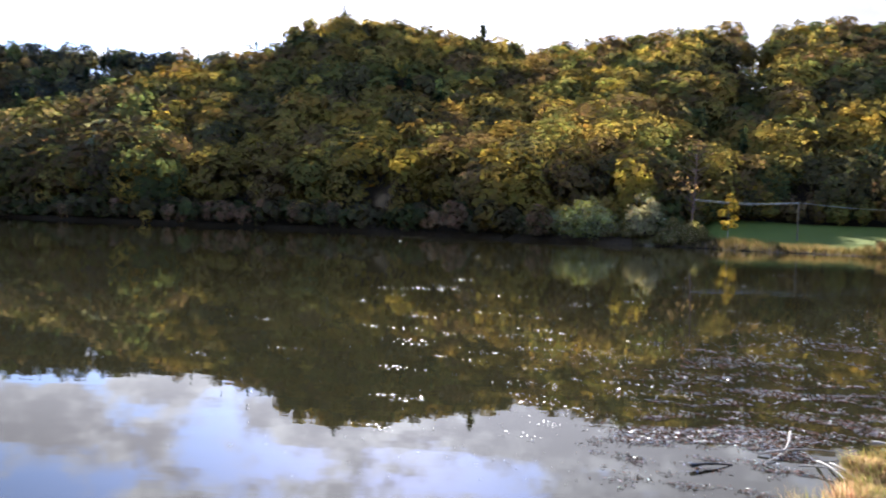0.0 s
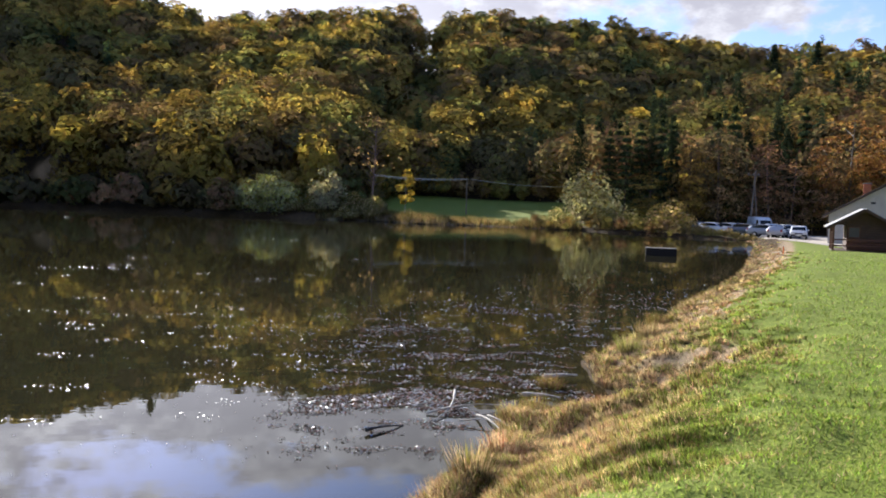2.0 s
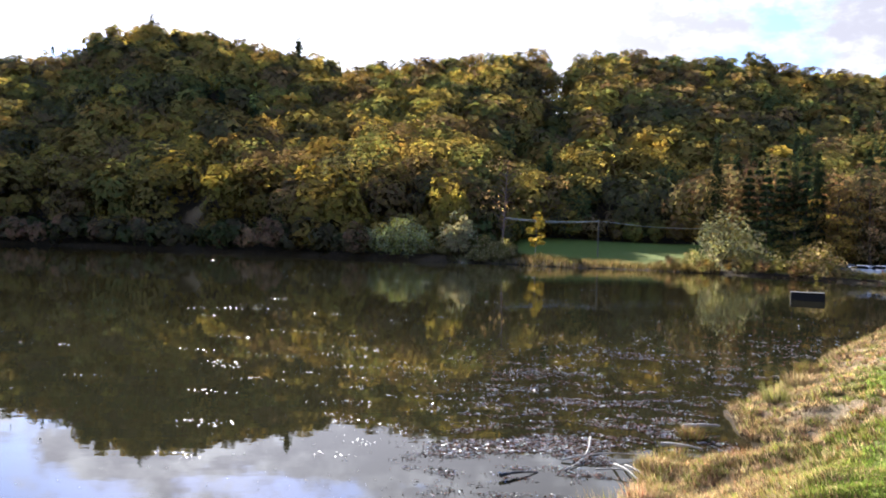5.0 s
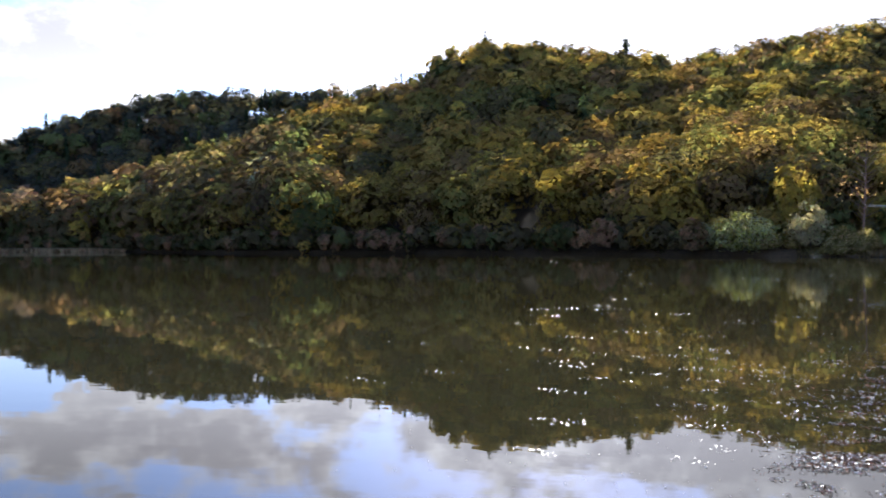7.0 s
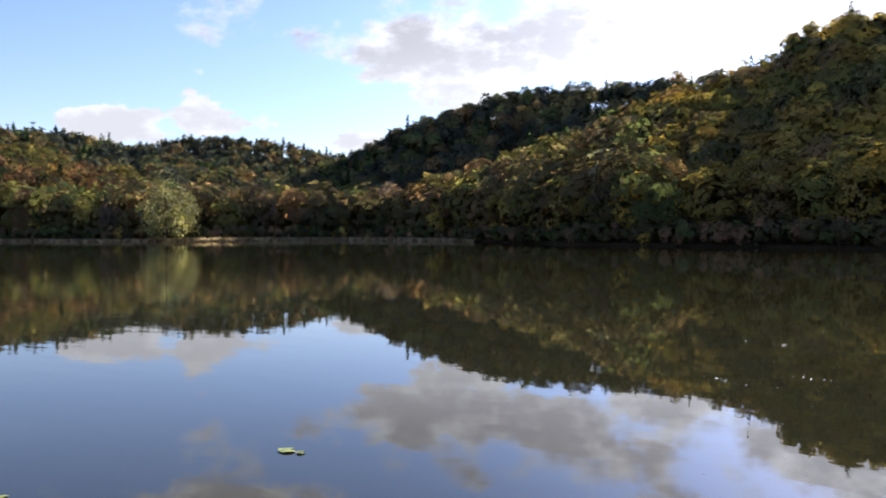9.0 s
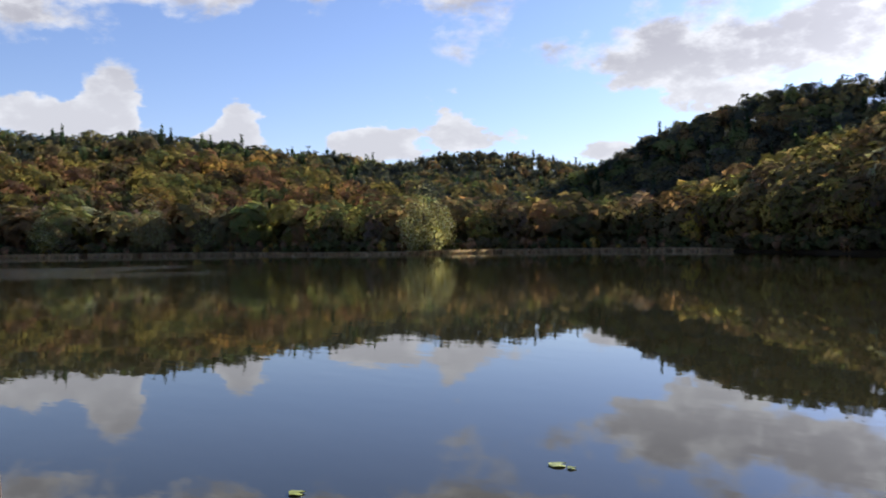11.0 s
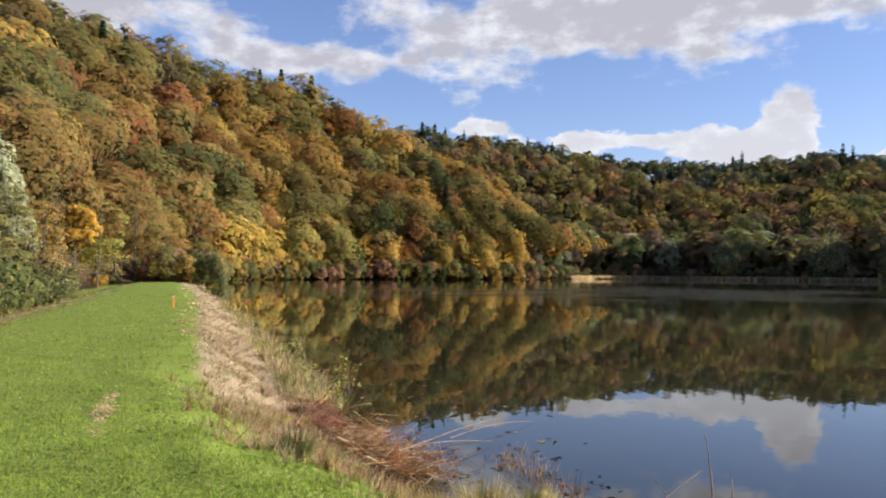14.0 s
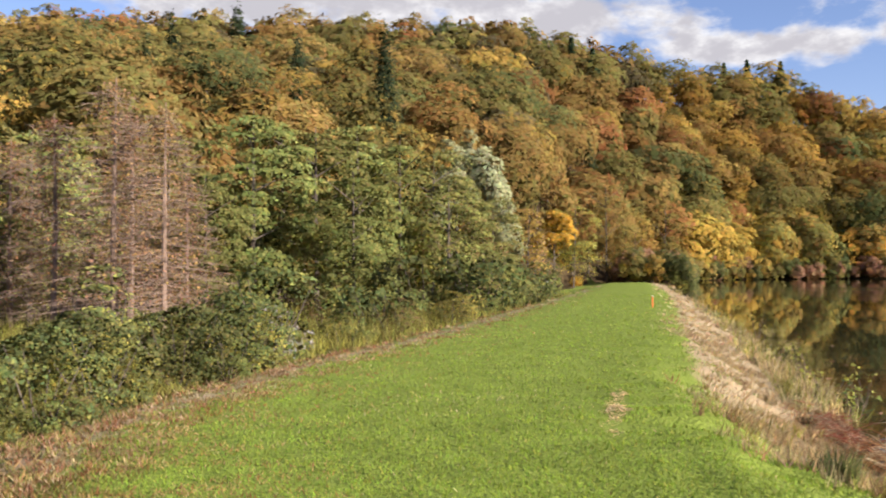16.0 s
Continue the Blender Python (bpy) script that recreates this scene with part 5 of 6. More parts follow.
stick("bleached curved stick lying in the shallows", bow((4.05, 11.37, 0.14), (3.3, 10.15, 0.01), 0.11, 8, (0.7, -0.6, -0.2)), 0.02, BLEACHED)
stick("dark waterlogged log end above the water", bow((2.4, 9.82, 0.05), (2.95, 10.1, 0.0), 0.02), 0.024, WETWOOD)
stick("pale split stick at the water's edge", bow((4.01, 10.3, 0.04), (3.97, 9.42, 0.1), 0.03), 0.018, BLEACHED)
stick("pale split stick at the water's edge", bow((4.14, 10.25, 0.04), (4.12, 9.5, 0.1), 0.02), 0.015, BLEACHED)
stick("pale split stick at the water's edge", bow((3.7, 10.1, 0.03), (4.25, 9.75, 0.06), 0.03), 0.012, BLEACHED)
stick("weathered branch lying in the litter", bow((5.1, 11.35, 0.04), (5.5, 10.9, 0.08), 0.02), 0.034, BLEACHED)
stick("thin grey stick in the litter", bow((3.4, 10.6, 0.02), (4.5, 10.75, 0.05), 0.05), 0.016, BLEACHED)
stick("bleached board end among the grass", bow((5.9, 12.4, 0.05), (6.5, 12.35, 0.08), 0.02), 0.045, BLEACHED)
stick("long bare branch reaching out over the water", bow((-13.0, -2.75, 0.14), (-15.7, -1.47, 0.22), 0.05, 9), 0.009, TWIG_BARK)
stick("red-brown branch reaching out over the water", bow((-12.9, -2.8, 0.2), (-14.5, -1.5, 0.05), 0.06, 9), 0.011, TWIG_BARK)
stick("bare branch lying in the shallows", bow((-14.6, -2.2, 0.06), (-16.6, -0.9, 0.02), 0.08, 8), 0.009, TWIG_BARK)
stick("thin upright stem standing in the water", bow((-10.6, 1.2, -0.1), (-10.75, 1.15, 0.95), 0.03, 7, (0, 1, 0)), 0.016, TWIG_BARK)
stick("thin upright stem standing in the water", bow((-10.5, 1.35, -0.1), (-10.62, 1.4, 0.6), 0.03, 7, (0, 1, 0)), 0.013, TWIG_BARK)
stick("leaning stem standing in the water", bow((-10.3, 1.0, -0.1), (-10.9, 0.55, 0.45), 0.03, 7), 0.008, TWIG_BARK)
stick("leaning stem standing in the water", bow((-10.2, 0.2, -0.1), (-11.2, 1.2, 0.45), 0.05, 7), 0.007, TWIG_BARK)


def brush_pile(label, x0, y0, x1, y1, n, spread, seed):
    """Cut brushwood heaped along the bank."""
    rr = np.random.default_rng(seed)
    browns = np.array([(0.42, 0.165, 0.085), (0.33, 0.175, 0.1), (0.46, 0.25, 0.15), (0.55, 0.43, 0.29)])
    out, tint = [], []
    for i in range(n):
        f = rr.random()
        c_ = np.array([x0 + (x1 - x0) * f, y0 + (y1 - y0) * f, 0.0]) + np.array([*rr.normal(size=2) * spread, 0])
        c_[2] = max(0.02, ground_z(c_[0], c_[1])) + abs(rr.normal()) * 0.13
        th = math.atan2(y1 - y0, x1 - x0) + rr.normal() * 1.5
        L = rr.uniform(0.08, 0.45) * rr.uniform(0.4, 1.2)
        v = np.array([math.cos(th), math.sin(th), rr.normal() * 0.4]) * L
        twig = rod(c_ - v, c_ + v, rr.uniform(0.002, 0.0065), 0.0015, 4)
        out.append(twig)
        tint.append(np.tile(browns[min(int(rr.random() ** 1.3 * 4), 3)] * rr.uniform(0.6, 1.25), (len(twig), 1)))
    me = tri_mesh("brushwood_heap", np.concatenate(out), [BLADES], np.concatenate(tint))
    return tagged(new("brushwood_heap", me), label, "brushwood", kind="stuff")


brush_pile("heap of cut red-brown brushwood on the bank", -12.0, -2.25, -14.4, -3.8, 1250, 0.26, 1)
brush_pile("cut red-brown brushwood along the bank", -14.4, -4.1, -16.4, -5.0, 420, 0.22, 2)
f_ = rng.random(190)
x, y = -13.9 + 2.6 * f_ + rng.normal(size=190) * 0.28, -1.3 + 0.9 * f_ + rng.normal(size=190) * 0.22
tufts("thin reddish dead stalks standing in the shallows", x, y, np.zeros(190), np.full(190, 0.1), rng.uniform(0.04, 0.2, 190), 3, by_patch(x, y, ["tan", "red", "hay", "tan"], 1.0, 8), np.full(190, 0.005), 0.5, "dead_stalks")


def tussock(label, x, y, R, h, n, hue, second, turn=0):
    th = rng.random(n) * 6.28
    q = np.sqrt(rng.random(n)) * R * 0.6
    bx, by = np.cos(th) * q, np.sin(th) * q
    hh = h * rng.uniform(0.5, 1.2, n)
    out = 0.25 + 0.5 * rng.random(n)
    wv = 0.006
    tri = np.stack([np.stack([bx - np.sin(th) * wv, by + np.cos(th) * wv, np.full(n, -0.05)], 1), np.stack([bx + np.sin(th) * wv, by - np.cos(th) * wv, np.full(n, -0.05)], 1),
                    np.stack([bx + np.cos(th) * out * hh + rng.normal(size=n) * 0.05, by + np.sin(th) * out * hh + rng.normal(size=n) * 0.05, hh], 1)], 1)
    ob = tagged(new("grass_tussock", tri_mesh("grass_tussock", tri, [BLADES], 0.72 * leaf_tints(hue, n, 0.25, second, 0.4))), label, "grass tussock", "tussocks")
    ob.matrix_basis = Matrix.Translation((x, y, max(0.0, ground_z(x, y))))
    return ob


for lab, tx, ty, tR, th_, hue, second in (("brown and green grass tussock in the shallows", 5.82, 11.9, 0.42, 0.33, "tan", "lime"), ("brown grass tussock with green tips at the water's edge", 4.4, 9.95, 0.45, 0.35, "tan", "lime"),
                                          ("green rush tussock at the water's edge", 4.9, 10.3, 0.35, 0.45, "lime", "tan"), ("dry tussock at the water's edge", 3.6, 8.3, 0.5, 0.4, "hay", "red"),
                                          ("green and tawny grass tussock on the bank", 3.0, 7.6, 0.5, 0.45, "olive", "hay"), ("reddish tussock on the bank", 5.6, 9.8, 0.55, 0.3, "red", "tan"),
                                          ("green rush tussock at the water's edge", 8.2, 13.6, 0.5, 0.6, "lime", "straw"), ("dry tussock on the bank", 9.6, 15.2, 0.6, 0.5, "straw", "tan"), ("green rush tussock at the water's edge", 11.3, 17.6, 0.6, 0.6, "lime", "tan"),
                                          ("pale dry grass tussock at the water's edge", -11.0, -1.4, 0.6, 0.55, "straw", "lime"), ("pale dry grass tussock at the water's edge", -10.9, -0.8, 0.5, 0.5, "straw", "lime"),
                                          ("dark earthy clump where the bank has slipped", -15.3, -5.1, 0.4, 0.42, "mud", "brown"), ("dark green grass clump on the bank", -8.95, -3.1, 0.4, 0.4, "green", "mud"),
                                          ("dark earthy clump where the bank has slipped", -22.8, -8.3, 0.5, 0.35, "mud", "tan"), ("green reed tussock in the shallows", -36.8, -11.9, 0.8, 0.75, "lime", "straw"),
                                          ("green reed tussock in the shallows", -42, -15.3, 0.8, 0.7, "lime", "straw"), ("low green reed tussock at the water's edge", -30.5, -9.3, 0.8, 0.75, "lime", "straw")):
    tussock(lab, tx, ty, tR * 0.8, th_ * 0.55, 380, hue, second)


def weed(x, y, h, seed):
    """A leafy shoot: thin arching stems with pale leaves."""
    rr = np.random.default_rng(seed)
    ob = tagged(new("leafy_weed"), "thin leafy green weed leaning over the water's edge", "weed", "weeds on the bank")
    wood, p = [], []
    for k in range(5):
        th, L = rr.uniform(0, 6.28), h * rr.uniform(0.7, 1.1)
        q0 = np.array([rr.normal() * 0.08, rr.normal() * 0.08, -0.05])
        q1 = q0 + [math.cos(th) * L * 0.2, math.sin(th) * L * 0.2, L * 0.6]
        q2 = q1 + [math.cos(th) * L * 0.3, math.sin(th) * L * 0.3, L * 0.4]
        wood += [rod(q0, q1, 0.007, 0.005, 4), rod(q1, q2, 0.005, 0.002, 4)]
        for f in rr.random(9):
            p.append(q1 + (q2 - q1) * f + rr.normal(size=3) * 0.07)
    p = np.array(p)
    part_leaves = leaf_tris(p, unit(rr.normal(size=(len(p), 3)) + [0, 0, 0.8]), 0.04, 1.5)
    tri_part("stem", np.concatenate(wood), TWIG_BARK, ob)
    tri_part("foliage", part_leaves, BLADES, ob, leaf_tints("lime", len(p), 0.2, "green", 0.3))
    ob.matrix_basis = Matrix.Translation((x, y, max(0.0, ground_z(x, y))))


for k, (x_, y_, h_) in enumerate(((-21.9, -6.8, 1.1), (-19.0, -5.6, 0.8), (-19.6, -5.1, 0.7), (-33.0, -11.3, 1.3), (-23.6, -7.7, 0.9), (-17.4, -4.9, 0.6))):
    weed(x_, y_, h_, 40 + k)

# ---- what people have put here ----
def box(bm, x0, x1, y0, y1, z0, z1, bevel=0.0):
    r_ = bmesh.ops.create_cube(bm, size=1.0)
    for v in r_["verts"]:
        v.co = Vector(((x0 + x1) / 2 + v.co.x * (x1 - x0), (y0 + y1) / 2 + v.co.y * (y1 - y0), (z0 + z1) / 2 + v.co.z * (z1 - z0)))
    if bevel:
        es = list({e for v in r_["verts"] for e in v.link_edges})
        bmesh.ops.bevel(bm, geom=es, offset=bevel, segments=2, affect="EDGES", profile=0.5)
    return bm


def slab(x0, x1, y0, y1, z0, z1, bevel=0.01):
    return box(bmesh.new(), x0, x1, y0, y1, z0, z1, bevel)


def prism(outline, y0, y1):
    """Outline in x, z, carried from y0 to y1."""
    bm = bmesh.new()
    a_ = [bm.verts.new((px, y0, pz)) for px, pz in outline]
    b_ = [bm.verts.new((px, y1, pz)) for px, pz in outline]
    bm.faces.new(a_), bm.faces.new(b_[::-1])
    for i in range(len(a_)):
        j = (i + 1) % len(a_)
        bm.faces.new((a_[j], a_[i], b_[i], b_[j]))
    bmesh.ops.recalc_face_normals(bm, faces=bm.faces[:])
    return bm


def tube(p0, p1, r0, r1, n=10):
    bm = bmesh.new()
    p0, p1 = Vector(p0), Vector(p1)
    bmesh.ops.create_cone(bm, cap_ends=True, segments=n, radius1=r0, radius2=r1, depth=(p1 - p0).length)
    bmesh.ops.transform(bm, matrix=Matrix.Translation((p0 + p1) / 2) @ (p1 - p0).to_track_quat("Z", "Y").to_matrix().to_4x4(), verts=bm.verts[:])
    return bm


GLASS = plain("car_glass", (0.02, 0.024, 0.028), 0.06, 0, 3, 0.1, 0.0)
RUBBER = plain("rubber", (0.02, 0.02, 0.02), 0.85, 0, 20, 0.2, 0.2)
ALLOY = plain("alloy", (0.5, 0.5, 0.52), 0.35, 0.9, 10, 0.1, 0.05)
LAMP = plain("lamp_glass", (0.75, 0.75, 0.72), 0.12, 0.2, 10, 0.1, 0.0)
REDLAMP = plain("red_lamp", (0.35, 0.02, 0.02), 0.2, 0, 10, 0.1, 0.0)
PLATE = plain("plate", (0.7, 0.7, 0.66), 0.5, 0, 10, 0.1, 0.0)


def paint(name, col):
    m, n = material(name)
    at = n.node("ShaderNodeTexCoord").outputs["Object"]
    dirt = n.ramp(n.noise(at, 2.5, 5), 0.45, 0.8, 0, 0.35)
    finish(n, principled(n, n.mix(dirt, col, (0.2, 0.18, 0.15)), n.ramp(dirt, 0, 0.35, 0.22, 0.5), 0.0, None, Coat_Weight=0.5))
    return m


PAINTS = {"white": paint("white_paint", (0.78, 0.78, 0.77)), "silver": paint("silver_paint", (0.5, 0.51, 0.53)), "dark": paint("dark_paint", (0.03, 0.035, 0.045)), "grey": paint("grey_paint", (0.2, 0.21, 0.23)), "blue": paint("blue_paint", (0.05, 0.08, 0.16))}


def car(colour, kind="hatchback"):
    """A parked car, its nose towards -y, standing on its wheels at the origin."""
    van = kind == "van"
    L, W, H_ = (5.2, 1.95, 2.35) if van else (4.2, 1.76, 1.47)
    ob = tagged(new("delivery_van" if van else "parked_car"), f"{colour} {'high-roofed delivery van' if van else kind} parked in the gravel car park", "van" if van else "car", "parked cars")
    if van:
        side = [(-2.6, .42), (-2.6, .95), (-2.3, 1.15), (-1.75, 1.95), (-1.3, 2.3), (2.5, 2.35), (2.6, 2.2), (2.6, .42)]
        glass = [(-2.16, 1.25), (-1.72, 1.9), (-1.1, 1.92), (-1.1, 1.25)]
    else:
        side = [(-2.1, .36), (-2.1, .62), (-1.95, .78), (-1.1, .92), (-.45, 1.36), (.1, 1.46), (.9, 1.45), (1.65, 1.28), (1.98, .95), (2.1, .85), (2.1, .36)]
        glass = [(-.98, .95), (-.42, 1.32), (.1, 1.4), (.85, 1.39), (1.45, 1.24), (1.6, .97)]
    bm = bmesh.new()
    cuts = 9
    rows_ = []
    for k in range(cuts):
        u = -1 + 2 * k / (cuts - 1)
        tuck = abs(u) ** 4
        rows_.append([bm.verts.new((u * W / 2 * (1 - 0.16 * max(0, pz - 0.9) / 0.6 * (0.4 if van else 1)), py * (1 - 0.035 * tuck), pz - (0.05 * tuck if pz > 1 else 0))) for py, pz in side])
    for a_, b_ in zip(rows_, rows_[1:]):
        for i in range(len(side)):
            j = (i + 1) % len(side)
            bm.faces.new((a_[i], a_[j], b_[j], b_[i]))
    bm.faces.new(rows_[0][::-1]), bm.faces.new(rows_[-1])
    bmesh.ops.recalc_face_normals(bm, faces=bm.faces[:])
    body = part("body", bm, PAINTS[colour], ob)
    body.data.polygons.foreach_set("use_smooth", np.ones(len(body.data.polygons), bool))
    for sx in (-1, 1):
        wv = W / 2 * (1 - 0.16 * 0.35 * (0.4 if van else 1))
        pane = prism(glass, -0.012, 0.012)
        bmesh.ops.transform(pane, matrix=Matrix.Translation((sx * (wv + 0.004), 0, 0)) @ Matrix.Rotation(radians(90), 4, "Z") @ Matrix.Rotation(radians(-sx * (3 if van else 9) * 0), 4, "X"), verts=pane.verts[:])
        part("side_window", pane, GLASS, ob, "dark glass")
    f0, f1 = (side[2], side[3]) if van else (side[3], side[4])
    for nm_, (q0, q1) in (("windscreen", (f0, f1)), ("rear_window", ((side[6], side[7]) if not van else ((2.6, 1.3), (2.6, 2.1)))[::1])):
        q0, q1 = Vector((0, q0[0], q0[1])), Vector((0, q1[0], q1[1]))
        n_ = (q1 - q0).cross(Vector((1, 0, 0))).normalized()
        n_ = n_ if n_.z > 0 or (van and n_.y > 0) else -n_
        bm = bmesh.new()
        ww = W * 0.4
        lo, hi = q0.lerp(q1, 0.08) + n_ * 0.012, q0.lerp(q1, 0.9) + n_ * 0.012
        vs = [bm.verts.new(p) for p in (lo - Vector((ww, 0, 0)), lo + Vector((ww, 0, 0)), hi + Vector((ww * 0.88, 0, 0)), hi - Vector((ww * 0.88, 0, 0)))]
        fc = bm.faces.new(vs)
        ex = bmesh.ops.extrude_face_region(bm, geom=[fc])
        for v in ex["geom"]:
            if isinstance(v, bmesh.types.BMVert):
                v.co -= n_ * 0.03
        bmesh.ops.recalc_face_normals(bm, faces=bm.faces[:])
        part(nm_, bm, GLASS, ob, "dark glass")
    rad = 0.34 if van else 0.31
    for sx in (-1, 1):
        for sy in (-L * 0.31, L * 0.3):
            wh = part("wheel", tube((sx * (W / 2 - 0.2), sy, rad), (sx * (W / 2 - 0.03), sy, rad), rad * 0.45, rad * 0.45, 12), WETWOOD, ob)
            part("tyre", tube((sx * (W / 2 - 0.21), sy, rad), (sx * (W / 2 + 0.005), sy, rad), rad, rad, 18), RUBBER, wh, "black rubber")
            part("rim", tube((sx * (W / 2 - 0.02), sy, rad), (sx * (W / 2 + 0.02), sy, rad), rad * 0.62, rad * 0.55, 14), ALLOY, wh, "alloy rim")
        hz = 0.82 if van else 0.68
        part("headlight", slab(sx * W * 0.36 - 0.17, sx * W * 0.36 + 0.17, -L / 2 - 0.02, -L / 2 + 0.16, hz - 0.08, hz + 0.08, 0.03), LAMP, ob, "clear headlight")
        part("tail_light", slab(sx * W * 0.4 - 0.09, sx * W * 0.4 + 0.09, L / 2 - 0.14, L / 2 + 0.015, hz + 0.05, hz + 0.3, 0.02), REDLAMP, ob, "red tail light")
        part("mirror", slab(sx * (W / 2 + 0.08) - 0.09, sx * (W / 2 + 0.08) + 0.09, -L * 0.17 - 0.05, -L * 0.17 + 0.05, hz + 0.25, hz + 0.39, 0.03), PAINTS[colour], ob)
    part("bumper", slab(-W * 0.47, W * 0.47, -L / 2 - 0.05, -L / 2 + 0.12, 0.3, 0.52, 0.04), RUBBER, ob, "dark bumper")
    part("number_plate", slab(-0.26, 0.26, -L / 2 - 0.062, -L / 2 - 0.045, 0.36, 0.47, 0.003), PLATE, ob, "plain pale plate")
    part("grille", slab(-0.4, 0.4, -L / 2 - 0.015, -L / 2 + 0.1, 0.58, 0.7, 0.01), RUBBER, ob, "black grille")
    return ob


def park(ob, a, r, turn):
    """Turn: 0 shows the nose to the dam."""
    x_, y_ = polar(a, r)
    ob.matrix_basis = Matrix.Translation((x_, y_, ground_z(x_, y_) + 0.005)) @ Matrix.Rotation(radians(a + turn), 4, "Z")


for a_, r_, tn, col, kd in ((-40.55, 100, 0, "white", "hatchback"), (-39.35, 103, 170, "silver", "hatchback"), (-38.55, 105, 100, "silver", "estate car"), (-37.5, 106, 85, "grey", "hatchback"), (-36.6, 107, 60, "silver", "hatchback"),
                            (-35.5, 107, 65, "white", "hatchback"), (-34.4, 108, 60, "grey", "hatchback"), (-39.9, 113, 15, "silver", "estate car"), (-38.95, 116, 10, "white", "hatchback"), (-38.25, 121, 20, "white", "van"),
                            (-36.9, 119, 25, "dark", "hatchback"), (-35.9, 120, 30, "dark", "estate car"), (-35.0, 119, 35, "blue", "hatchback"), (-40.1, 107, 8, "dark", "hatchback"), (-34.1, 118, 35, "dark", "hatchback")):
    park(car(col, kd), a_, r_, tn)


# ---- timber hut and house by the car park ----
LOG = plain("dark_timber", (0.07, 0.04, 0.028), 0.8, 0, 4, 0.4, 0.5)
REDLOG = plain("red_timber", (0.13, 0.055, 0.035), 0.8, 0, 4, 0.4, 0.5)
ROOF = plain("weathered_roofing", (0.33, 0.32, 0.31), 0.75, 0, 3, 0.3, 0.4)
ROOFDARK = plain("dark_roof_tiles", (0.09, 0.06, 0.05), 0.85, 0, 3, 0.35, 0.4)
RENDERED = plain("white_render", (0.5, 0.47, 0.43), 0.9, 0, 1.5, 0.12, 0.3)
BRICK = plain("orange_brick", (0.5, 0.17, 0.08), 0.85, 0, 9, 0.35, 0.5)
WINDOW = plain("window_glass", (0.05, 0.055, 0.06), 0.05, 0, 2, 0.1, 0.0)
CURTAIN = plain("pale_curtain", (0.1, 0.095, 0.09), 0.9, 0, 6, 0.2, 0.2)


